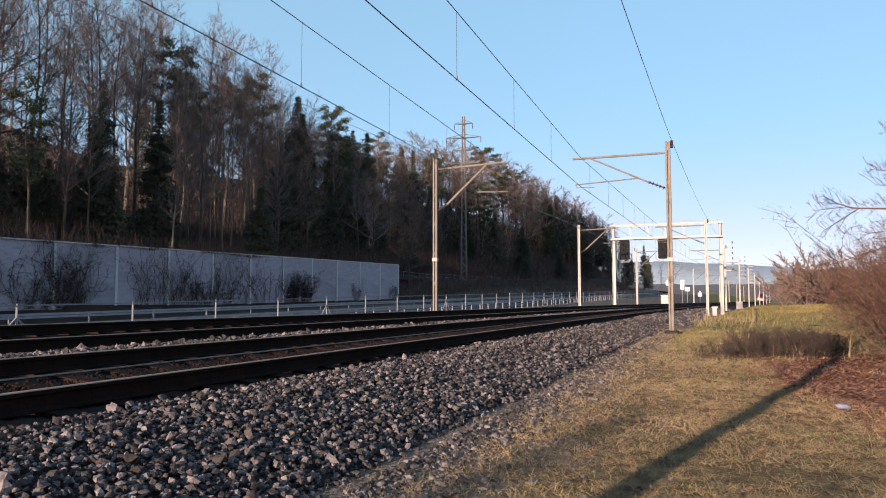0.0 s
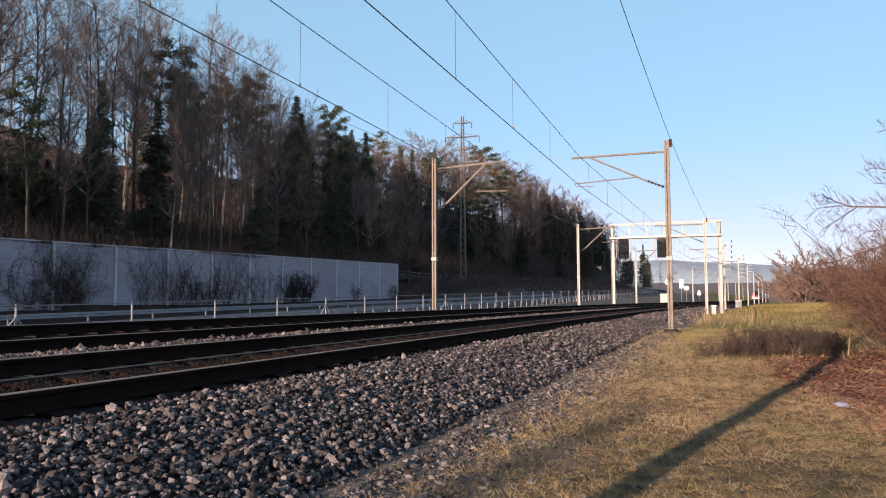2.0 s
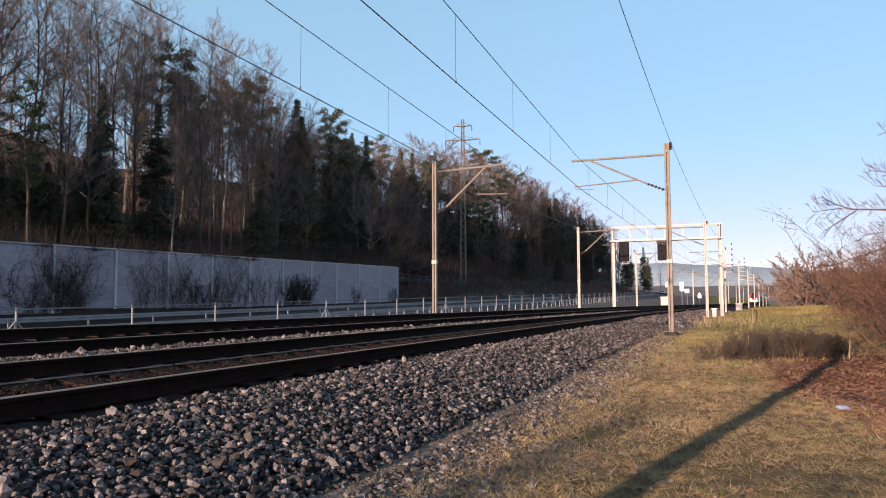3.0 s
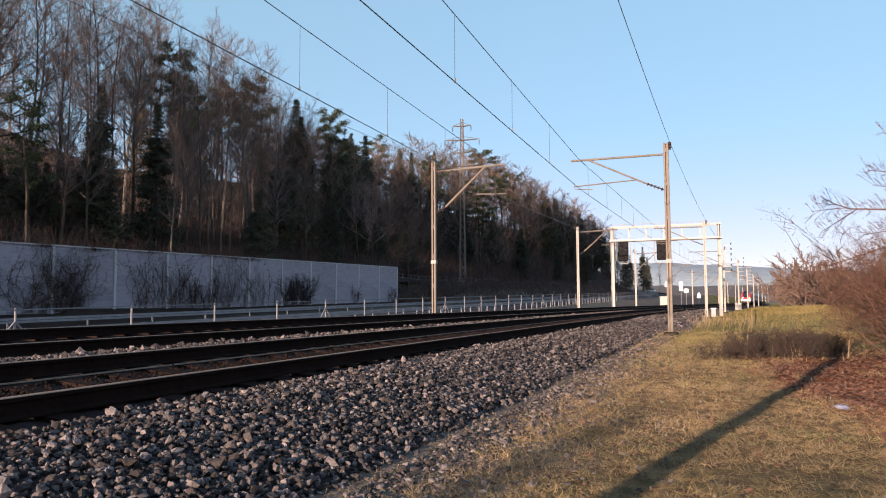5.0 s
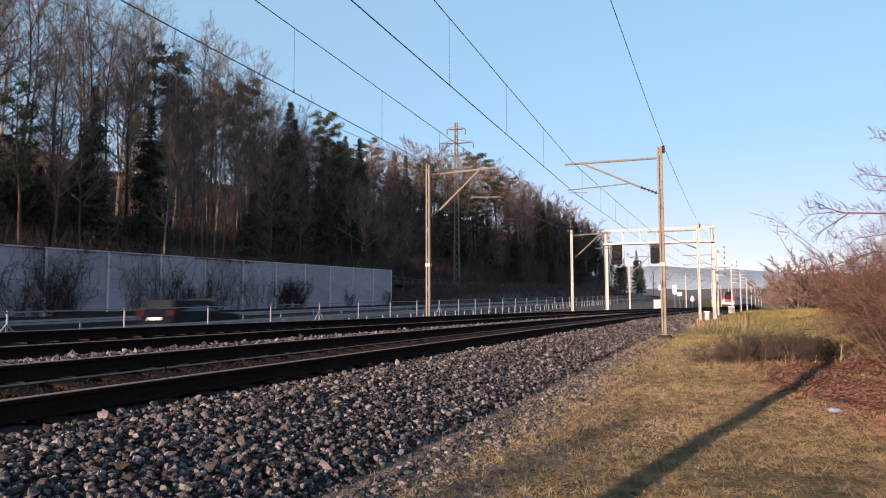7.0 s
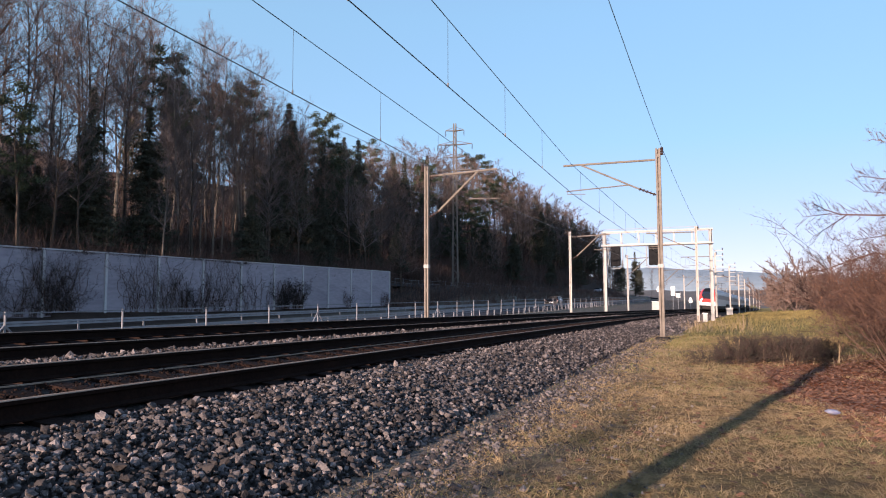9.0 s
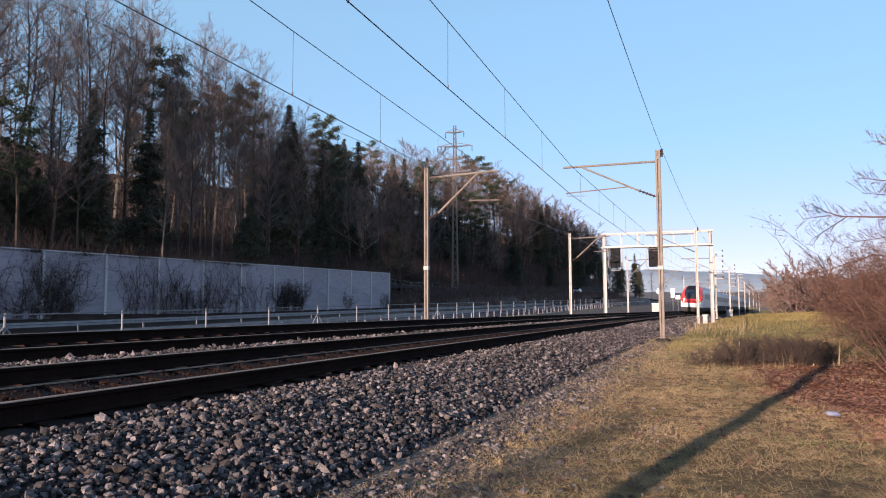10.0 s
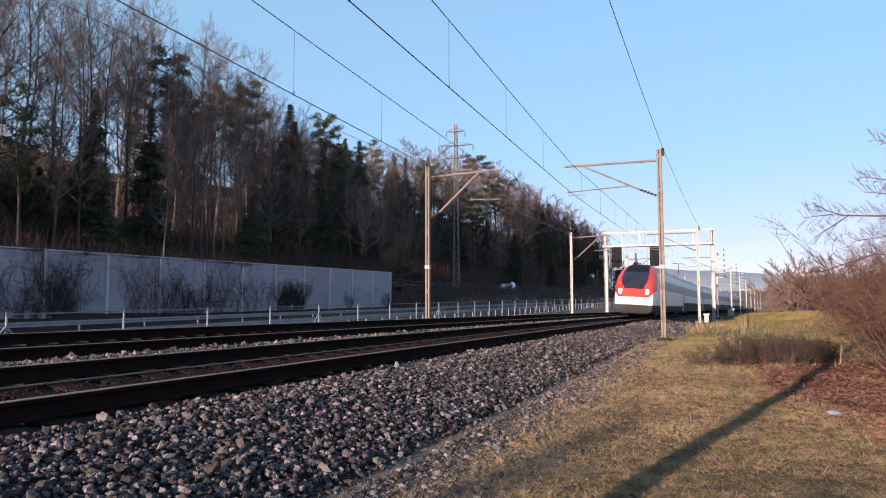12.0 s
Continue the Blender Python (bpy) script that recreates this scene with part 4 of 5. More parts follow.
# ---- climbing plants on the noise wall ----
def creeper(y0, y1, height, n, seed, leaves, label):
    g = np.random.default_rng(seed)
    n = int(n * 1.4)
    t, pts = Twigs(), []
    for _ in range(n):
        y, z = g.uniform(y0, y1), 0.0
        w = g.normal(0, 0.35) + 1.57
        reach = height * g.uniform(0.45, 1.1)
        r = g.uniform(0.008, 0.017)
        p = np.array([0, y, 0.1])
        while p[2] < reach and y0 - 1.2 < p[1] < y1 + 1.2:
            w += g.normal(0, 0.42)
            w = 1.57 + (w - 1.57) * 0.88
            q = p + np.array([0, math.cos(w), math.sin(w)]) * 0.22
            q[2] = min(q[2], 3.5)
            t.seg(p, q, r, r * 0.96)
            if g.uniform() < 0.5:
                v = w + g.choice([-1, 1]) * g.uniform(0.5, 1.2)
                e = q + np.array([g.uniform(-0.02, 0.1), math.cos(v) * 0.35, math.sin(v) * 0.35])
                t.seg(q, e, r * 0.6, r * 0.3)
                pts.append(e)
            pts.append(q)
            r = max(r * 0.97, 0.007)
            p = q
    base = 0.83 + 0.0158 * (y0 - 27.8)
    ym = (y0 + y1) / 2
    e = thing("climbing_plant", pose(wall_x(ym) + 0.16, 0, base, 0, 0, -2.04), label, "plant", "climbing plants on the wall")
    e.location.x += -0.0356 * ym
    part("stem_tangle", t.mesh("stem_tangle", M_BRUSH), None, e)
    if leaves:
        v, f = sprays([p + np.array([0.05, 0, 0]) for p in pts], 0.10, leaves * 2 + 2, g, 1.0)
        part("foliage", fast_mesh("foliage", v, f, M_IVYDEAD), None, e)
    return e


M_IVYDEAD = mat("withered_creeper", (0.050, 0.042, 0.040), (0.026, 0.022, 0.022), 0.9, scale=2, fine=9, bump=0, island=0.4)
for y0, y1, h, n, lv, lab in ((25.6, 27.6, 3.3, 22, 2, "dark leafless creeper spreading over a wall panel"), (27.9, 30.0, 3.5, 36, 3, "dense dark creeper covering the wall to its top"),
                              (33.0, 35.8, 3.5, 18, 1, "thin dark creeper beside a wall post"), (35.9, 37.6, 3.3, 16, 1, "dark creeper low on the wall"),
                              (37.4, 40.2, 2.0, 26, 3, "bushy dark creeper on the wall foot"), (40.0, 43.6, 3.4, 24, 1, "spidery dark creeper spread over a panel"),
                              (43.9, 47.0, 3.0, 14, 1, "thin spidery creeper spread over a panel"), (48.0, 50.0, 2.1, 28, 6, "dark bushy creeper on the wall foot"),
                              (50.2, 51.8, 2.0, 24, 6, "dark bushy creeper on the wall foot"), (58.6, 59.8, 1.5, 9, 2, "small dark creeper by a post"), (20.5, 24.5, 2.2, 14, 2, "dark creeper on the wall"),
                              (65.6, 67.5, 1.2, 8, 2, "small dark creeper near the wall end")):
    creeper(y0, y1, h, n, int(y0 * 10), lv, lab)


# ---- shrubs on the field side ----
def shrub_mesh(height, stems, seed, out=0.55, min_r=0.006, r0=0.022, depth=2):
    g = np.random.default_rng(seed)
    t, tips = Twigs(), []

    def grow(p, d, length, r, k):
        for i in range(4):
            d = unit(d + g.normal(0, 0.22, 3) + np.array([0, 0, 0.0]))
            q = p + d * length / 4
            t.seg(p, q, max(r, min_r), max(r * 0.8, min_r * 0.8))
            r *= 0.8
            if k > 0 and i > 0:
                for _ in range(3 if k == depth else 3):
                    s = unit(d + g.normal(0, 0.5, 3))
                    ln = length * g.uniform(0.28, 0.5)
                    if k > 1:
                        grow(q, s, ln, r * 0.6, k - 1)
                        continue
                    m = q + s * ln * 0.5
                    e = m + unit(s + g.normal(0, 0.3, 3)) * ln * 0.5
                    t.blade(q, e, min_r * 1.1, g)
                    t.blade(m, m + unit(s + g.normal(0, 0.6, 3)) * ln * 0.45, min_r, g)
                    tips.extend((m, e))
            p = q

    for i in range(stems):
        w = 2 * math.pi * i / stems + g.uniform(-0.3, 0.3)
        lean_ = g.uniform(0.05, out)
        grow(np.array([math.cos(w) * 0.25, math.sin(w) * 0.25, 0]), unit(np.array([math.cos(w) * lean_, math.sin(w) * lean_, 1])), height * g.uniform(0.65, 1.05), r0 * g.uniform(0.6, 1.1), depth)
    return t, tips


def shrub(name, protos, x, y, s, turn, label, group):
    e = thing(name, pose(x, y, land(x, y) - 0.05, 0, 0, turn), label, "bush", group)
    for pn, me in protos:
        o = part(pn, me, None, e)
        o.scale = (s, s, s)
    return e


M_HAZEL = mat("hazel_twig", (0.125, 0.066, 0.044), (0.06, 0.032, 0.022), 0.85, scale=2, fine=20, bump=0.1, rand=0.25)
M_CATKIN = mat("catkin", (0.21, 0.115, 0.062), (0.11, 0.058, 0.034), 0.9, scale=4, fine=20, bump=0, island=0.3)
hz = []
for k in range(3):
    t_, tips = shrub_mesh(4.4, 15, 90 + k, 0.4, 0.0036, 0.011)
    g_ = np.random.default_rng(k)
    v, f = sprays(tips, 0.06, 5, g_, 1.6)
    hz.append([("branchwork", t_.mesh("branchwork", M_HAZEL)), ("catkin_cloud", fast_mesh("catkin_cloud", v, f, M_CATKIN))])
for i, (x, y, s, lab) in enumerate(((5.9, 17.6, 0.66, "tall leafless hazel bush with catkins arching over the grass"), (5.6, 19.2, 0.72, "tall leafless hazel bush with red-brown twigs"),
                                    (5.5, 20.6, 0.58, "leafless red-brown bush beside the field"), (6.2, 21.5, 0.8, "leafless red-brown bush beside the field"),
                                    (6.0, 24.0, 0.6, "leafless red-brown bush beside the field"), (7.2, 26.5, 0.7, "leafless red-brown bush beside the field"),
                                    (5.3, 18.6, 0.52, "low leafless red-brown bush"), (4.8, 18.0, 0.38, "low leafless red-brown bush"), (7.4, 30.5, 0.6, "leafless red-brown bush beside the field"))):
    shrub("hazel_bush", hz[i % 3], x + 0.45, y, s, 67 * i, lab, "bushes beside the field")
t_, tips = shrub_mesh(2.2, 15, 97, 0.6, 0.004, 0.010)
v, f = sprays(tips, 0.055, 1, np.random.default_rng(4), 1.0)
rs = [("branchwork", t_.mesh("branchwork", M_HAZEL)), ("foliage", fast_mesh("foliage", v, f, M_RUSSET))]
g_ = np.random.default_rng(21)
for i in range(34):
    y = g_.uniform(14.5, 31)
    x = 0.187 * y + g_.uniform(0.1, 2.6)
    shrub("russet_shrub", rs, x, y, g_.uniform(0.55, 1.15), g_.uniform(0, 360), "dense russet shrub with withered leaves", "russet shrubs")
# brambles in the ditch
M_CANE = mat("bramble_cane", (0.075, 0.045, 0.034), (0.035, 0.022, 0.018), 0.9, scale=2, fine=20, bump=0.1, rand=0.25)
t_, tips = shrub_mesh(0.95, 13, 101, 1.6, 0.004, 0.007)
v, f = sprays(tips[::3], 0.09, 1, np.random.default_rng(6), 0.8)
bram = [("cane_tangle", t_.mesh("cane_tangle", M_CANE)), ("foliage", fast_mesh("foliage", v, f, M_IVY))]
for i in range(40):
    y = g_.uniform(17.6, 21.5)
    x = g_.uniform(-0.3, 0.16 * y - 0.5)
    shrub("bramble", bram, x, y, g_.uniform(0.34, 0.62) * (0.6 if x < 0.4 else 1.0), g_.uniform(0, 360), "low tangled bramble with dark leaves", "brambles")


def overhanging_tree():
    """Young tree beyond the bushes: long limbs that reach out sideways, set with short upright twigs."""
    g = np.random.default_rng(52)
    e = thing("alder_tree", pose(4.6, 18.2, land(4.6, 18.2) - 0.1), "leafless young tree with long limbs and budded upright twigs", "tree")
    stem = Build().tube([(0, 0, 0), (0.1, 0.05, 1.6), (0.05, 0.1, 3.4), (0.3, 0, 5.2), (0.35, 0.1, 6.6)], [0.09, 0.08, 0.06, 0.04, 0.015], 8)
    part("trunk", stem, M_HAZEL, e)
    buds = []

    def twig(t, a, d, ln, k):
        b = a + unit(d) * ln
        t.seg(a, b, 0.0045, 0.0025)
        buds.append(b)
        for _ in range(k):
            m = a + (b - a) * g.uniform(0.3, 0.95)
            c = m + unit(d + g.normal(0, 0.55, 3) + np.array([0, 0, 0.35])) * ln * g.uniform(0.25, 0.55)
            t.seg(m, c, 0.003, 0.002)
            buds.append(c)

    def limb(points, r):
        t = Twigs()
        pts = [np.array(p, float) for p in points]
        for i in range(len(pts) - 1):
            ra, rb = (r * (1 - 0.8 * j / (len(pts) - 1)) + 0.003 for j in (i, i + 1))
            t.seg(pts[i], pts[i + 1], ra, rb)
            way, ln = unit(pts[i + 1] - pts[i]), np.linalg.norm(pts[i + 1] - pts[i])
            for q in np.arange(0.05, ln, 0.04):
                a = pts[i] + way * q
                side = np.array([-0.25, g.normal(0, 0.5), g.choice([1.0, 1.0, -0.5])])
                twig(t, a, side + way * 0.6 + g.normal(0, 0.25, 3), g.uniform(0.12, 0.42), 4)
        part("limb", t.mesh("limb", M_HAZEL), None, e, "dark thin limb with upright twigs")

    limb([(0.05, 0.1, 3.3), (-1.0, 0, 3.28), (-1.75, -0.1, 3.32), (-2.05, -0.1, 3.45), (-2.3, -0.1, 3.62)], 0.024)
    limb([(-1.6, -0.1, 3.31), (-1.95, 0.1, 3.08), (-2.3, 0.1, 2.85)], 0.012)
    limb([(-1.9, 0, 3.36), (-2.5, 0.1, 3.32)], 0.010)
    limb([(0.1, 0.05, 2.3), (-1.1, 0.1, 2.45), (-1.6, 0, 2.28), (-2.1, 0, 2.1), (-2.65, 0, 2.05)], 0.020)
    limb([(-2.0, 0, 2.12), (-2.4, 0.1, 2.4)], 0.008)
    limb([(0.1, 0.1, 4.0), (-0.8, 0.1, 4.1), (-1.35, 0, 4.18)], 0.016)
    limb([(0.05, 0, 3.8), (-0.7, -0.2, 3.72), (-1.3, -0.2, 3.80)], 0.014)
    limb([(0.2, 0, 4.7), (-0.6, 0, 4.85), (-1.05, 0, 5.0)], 0.013)
    limb([(0.1, 0, 2.9), (-0.8, 0.2, 2.85), (-1.5, 0.2, 2.75)], 0.014)
    limb([(0.3, 0, 5.3), (0.9, 0.1, 5.9), (1.2, 0, 6.4)], 0.016)
    v, f = sprays(buds, 0.05, 1, g, 1.0)
    part("bud_spray", fast_mesh("bud_spray", v, f, M_CATKIN), None, e)["kind"] = "stuff"


overhanging_tree()
# far bushes behind the field
t_, tips = shrub_mesh(5.0, 6, 105, 0.8, 0.07, 0.09)
farb = [("branchwork", t_.mesh("branchwork", M_TWIG_RED))]
for i in range(60):
    y = g_.uniform(150, 400)
    x = y * g_.uniform(0.068, 0.14) + 2.5
    shrub("far_bush", farb, x, y, g_.uniform(0.9, 1.9), g_.uniform(0, 360), "far leafless brown bush", "far bushes")


def stalks(name, spots, label, hmin, hmax, r, material, seed, category="grass"):
    return brush(name, spots, hmin, hmax, 5, r, material, label, seed, 0.18, category, "stuff", 1)


sp = [(g_.uniform(-1.6, 2.4), g_.uniform(40, 58), 0) for _ in range(36)]
stalks("straw_stalks", [(x, y, land(x, y)) for x, y, _ in sp], "pale dead straw stalks by the mast feet", 0.25, 0.65, 0.010, M_STRAW, 31)
sp = [(g_.uniform(0.0, 4.2), g_.uniform(17.5, 23), 0) for _ in range(40)]
stalks("straw_stalks", [(x, y, land(x, y)) for x, y, _ in sp], "pale dead straw stalks at the ditch", 0.15, 0.5, 0.003, M_STRAW, 32)
bank = []
for _ in range(1500):
    y = g_.uniform(66, 230)
    x = wall_x(y) + g_.uniform(-2.4, 4.2)
    bank.append((x, y, land(x, y)))
brush("bank_brush", bank, 0.5, 1.4, 5, 0.022, M_BRUSH, "low brown winter brush on the road bank", 33)


# ---- lineside things ----
def board(x, y, z, w, h, shape, label, group="lineside signs"):
    e = thing("lineside_sign", pose(x, y, land(x, y)), label, "sign", group)
    part("post", Build().tube([(0, 0.06, -0.2), (0, 0.06, z)], 0.05, 6), M_GALV, e)
    if shape == "gable":
        out = [(-w / 2, z - h), (w / 2, z - h), (w / 2, z - h * 0.5), (w * 0.15, z), (-w * 0.15, z), (-w / 2, z - h * 0.5)]
    else:
        out = [(-w / 2, z - h), (w / 2, z - h), (w / 2, z), (-w / 2, z)]
    n = len(out)
    b = Build().add([(a, d, c) for d in (0.0, 0.04) for a, c in out],
                    [tuple(range(n)), tuple(range(2 * n - 1, n - 1, -1))] + [(i, n + i, n + (i + 1) % n, (i + 1) % n) for i in range(n)])
    part("plate", b, M_SIGN if shape != "grey" else M_GALV, e)
    return e


board(-3.6, 180, 3.4, 0.8, 1.2, "gable", "white gable-shaped lineside board on a post")
board(-9.3, 156, 3.8, 0.8, 1.1, "gable", "white gable-shaped lineside board on a post")
board(-6.6, 158, 4.9, 0.8, 1.9, "grey", "grey lineside board on a post")
board(-5.6, 158, 3.9, 0.9, 0.8, "square", "white square lineside board on a post")


def cabinet(x, y, z, w, d, h, label):
    e = thing("lineside_cabinet", pose(x, y, z), label, "cabinet")
    part("body", Build().box((0, 0, h / 2), (w, d, h), ch=0.03), M_PAINT, e)
    part("roof_plate", Build().box((0, 0, h + 0.04), (w + 0.1, d + 0.1, 0.06)), M_GALV, e)
    part("door", Build().box((0, -d / 2 - 0.012, h * 0.5), (w * 0.86, 0.02, h * 0.84)), M_PAINT, e)
    return e


cabinet(-7.0, 113, 0.2, 1.5, 0.8, 1.9, "cream lineside equipment cabinet beside the far track")
cabinet(-0.15, 57.5, 0.2, 0.32, 0.3, 0.6, "small white lineside box on the verge")
cabinet(3.2, 118, 0.1, 0.9, 0.6, 1.0, "grey lineside box among the masts")
for k in range(7):
    x, y = 1.0 + g_.uniform(-2.0, 2.2), 46 + g_.uniform(0, 26)
    o = new("wooden_stake", Build().tube([(x, y, -0.2), (x + 0.03, y, 0.45 + 0.3 * g_.uniform())], 0.035, 6).mesh("wooden_stake", M_STRAW))
    tagged(o, "short pale wooden stake in the grass", "stake", "wooden stakes")
for k, (x, y) in enumerate(((0.62, 18.2), (2.75, 18.6))):
    o = new("wooden_stake", Build().tube([(x, y, -0.2), (x + 0.06, y, 0.55)], [0.016, 0.012], 7).mesh("wooden_stake", M_STRAW))
    tagged(o, "weathered wooden stake at the edge of the ditch", "stake", "wooden stakes")
o = new("litter_scrap", Build().box((0, 0, 0.05), (0.16, 0.11, 0.045), pose(0, 0, 0, 6, 4, 20), ch=0.03).mesh("litter_scrap", M_PLASTIC))
o.location = (1.32, 9.5, land(1.32, 9.5) + 0.005)
tagged(o, "crumpled blue and white plastic scrap on dead leaves", "litter")


def far_hall():
    e = thing("industrial_hall", pose(385, 905, 24, 0, 0, -20), "white flat-roofed industrial hall far across the valley", "building")
    part("wall", Build().box((0, 0, 4.5), (46, 22, 9), ch=0.2), M_SIGN, e)
    part("roof", Build().box((0, 0, 9.2), (47, 23, 0.5)), M_GALV, e)
    part("window_strip", Build().box((0, -11.1, 3.5), (40, 0.3, 2.2)), M_GLASS, e)


far_hall()


# ---- grass and leaves ----
def blades(name, n, region, hmin, hmax, w, material, label, seed, keep, lean=0.6):
    g = np.random.default_rng(seed)
    (x0, x1), (y0, y1) = region
    ys = y0 + (y1 - y0) * g.uniform(0, 1, n) ** 1.8
    xs = g.uniform(x0, x1, n)
    pts = [(x, y) for x, y in zip(xs, ys) if keep(x, y)]
    base = np.array([(x, y, land(x, y) - 0.01) for x, y in pts])
    m = len(base)
    h = g.uniform(hmin, hmax, (m, 1)) * (0.7 + base[:, 1:2] * 0.03)
    d = g.normal(0, lean, (m, 3))
    d[:, 2] = 1
    d /= np.linalg.norm(d, axis=1, keepdims=True)
    a = g.uniform(0, 6.28, m)
    side = np.stack([np.cos(a), np.sin(a), np.zeros(m)], 1) * w * (0.6 + base[:, 1:2] * 0.05)
    v = np.stack([base - side, base + side, base + d * h], 1).reshape(-1, 3)
    return tagged(new(name, fast_mesh(name, v, np.arange(3 * m).reshape(-1, 3), material)), label, "grass", kind="stuff")


def in_grass(x, y):
    u = x - bend(y)
    if u < -2.7 or x > 0.2 * y + 1.2:
        return False
    thick = noise.noise(Vector((x * 1.1, y * 0.8, 5))) + 0.5 * noise.noise(Vector((x * 4, y * 4, 7)))
    edge_ = (u + 2.7) * 0.9 - 0.5
    return thick > -0.45 - min(edge_, 0.35) * 0.6 and not (x + 0.25 * min(y, 12.5) > 4.1 and y < 19 and thick < 0.35)


blades("grass", 190000, ((-2.6, 5.5), (3.2, 34)), 0.03, 0.10, 0.0028, M_GRASS, "short dry yellow-green winter grass on the verge", 41, in_grass, 2.2)
M_GREEN = mat("green_grass_blade", (0.15, 0.18, 0.05), (0.09, 0.12, 0.032), 0.85, scale=0.7, fine=5, bump=0, island=0.35)
blades("grass", 60000, ((-2.4, 5.0), (3.2, 34)), 0.03, 0.07, 0.0035, M_GREEN, "short green grass in patches on the verge", 42,
       lambda x, y: in_grass(x, y) and noise.noise(Vector((x * 0.5, y * 0.35, 15))) > 0.05, 1.2)




def tufts(n, seed):
    """Ragged clumps of dead grass, each a fan of bent blades."""
    g = np.random.default_rng(seed)
    t = Twigs()
    made = 0
    while made < n:
        y = 3.6 + 16 * g.uniform() ** 1.5
        x = g.uniform(-2.0, 0.2 * y + 0.6)
        if not in_grass(x, y):
            continue
        made += 1
        z, big = land(x, y) - 0.01, g.uniform(0.6, 1.2)
        for _ in range(26):
            a = np.array([x + g.normal(0, 0.035) * big, y + g.normal(0, 0.035) * big, z])
            d = np.array([g.normal(0, 1.3), g.normal(0, 1.3), 0.7])
            t.blade(a, a + unit(d) * g.uniform(0.04, 0.13) * big, 0.0022, g)
    v = np.array(t.t).reshape(-1, 3)
    return tagged(new("grass_tufts", fast_mesh("grass_tufts", v, np.arange(len(v)).reshape(-1, 3), M_GRASS)),
                  "ragged tufts of dead winter grass on the verge", "grass", kind="stuff")


tufts(2600, 46)
M_LYING = mat("bleached_straw", (0.46, 0.34, 0.20), (0.25, 0.175, 0.095), 0.9, scale=0.7, fine=5, bump=0, island=0.45)
blades("matted_straw", 60000, ((-2.2, 5.0), (3.2, 24)), 0.07, 0.19, 0.0026, M_LYING, "bleached dead straw lying matted on the verge", 45,
       lambda x, y: in_grass(x, y) and noise.noise(Vector((x * 1.6, y * 1.1, 25))) > -0.05, 4.0)
blades("field_grass", 60000, ((-1.5, 34), (25, 170)), 0.03, 0.09, 0.006, mat("field_straw", (0.22, 0.155, 0.055), (0.13, 0.11, 0.035), 0.9, scale=0.2, fine=2, bump=0, island=0.4),
       "rank yellow-green winter grass of the field", 44, lambda x, y: x - bend(y) > -1.6 and x < 0.28 * y + 3, 0.4)


def leaf_litter():
    g = np.random.default_rng(43)
    pts = []
    for _ in range(26000):
        y = 5 + 16 * g.uniform() ** 0.9
        x = g.uniform(-1.5, 0.2 * y + 1.2)
        k = x + 0.25 * min(y, 12.5) + 0.7 * noise.noise(Vector((x, y, 2)))
        if k > 3.7 or g.uniform() < 0.05:
            pts.append((x, y, land(x, y) + 0.012))
    c = np.array(pts)
    m = len(c)
    a, t = g.uniform(0, 6.28, m), g.normal(0, 0.35, (m, 2))
    s = g.uniform(0.022, 0.05, (m, 1))
    e1 = np.stack([np.cos(a), np.sin(a), t[:, 0]], 1) * s
    e2 = np.stack([-np.sin(a), np.cos(a), t[:, 1]], 1) * s * 0.6
    v = np.stack([c - e1, c - e2, c + e1, c + e2], 1)
    v[:, :, 2] = np.maximum(v[:, :, 2], c[:, 2:3] - 0.005)
    return tagged(new("leaf_litter", fast_mesh("leaf_litter", v.reshape(-1, 3), np.arange(4 * m).reshape(-1, 4), M_RUSSET)),
                  "fallen russet leaves on the ground under the bushes", "leaves", kind="stuff")


leaf_litter()


# ---- sleepers ----
def sleepers(track_, centre, tops_):
    cant = math.degrees(math.atan2(tops_[0] - tops_[1], 1.5))
    mid = (tops_[0] + tops_[1]) / 2 - 0.172
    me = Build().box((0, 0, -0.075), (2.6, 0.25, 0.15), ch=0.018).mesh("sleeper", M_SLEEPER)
    y = -3.0
    while y < 78:
        o = part("sleeper", me, None, track_)
        o.matrix_world = pose(centre + bend(y) + 0.02 * noise.noise(Vector((y * 3, 0, 0))), y, mid, 0, cant, -math.degrees(slope(y)))
        y += 0.62
    b = Build()
    while y < 300:
        b.box((0, 0, -0.075), (2.6, 0.25, 0.15), pose(centre + bend(y), y, mid, 0, cant, -math.degrees(slope(y))))
        y += 0.62
    far_ = part("far_sleepers", b, M_SLEEPER, track_)
    far_["kind"] = "stuff"


sleepers(near_track, NEAR, (0.735, 0.600))
sleepers(far_track, FAR, (0.930, 0.790))

# ---- ballast stones ----
ICO = bmesh.new()
bmesh.ops.create_icosphere(ICO, subdivisions=1, radius=1.0)
ICO_V = np.array([v.co[:] for v in ICO.verts])
ICO_F = np.array([[v.index for v in f.verts] for f in ICO.faces])
ICO.free()
OCT_V = np.array([(1, 0, 0), (-1, 0, 0), (0, 1, 0), (0, -1, 0), (0, 0, 1), (0, 0, -1.0)])
OCT_F = np.array([(0, 2, 4), (2, 1, 4), (1, 3, 4), (3, 0, 4), (2, 0, 5), (1, 2, 5), (3, 1, 5), (0, 3, 5)])


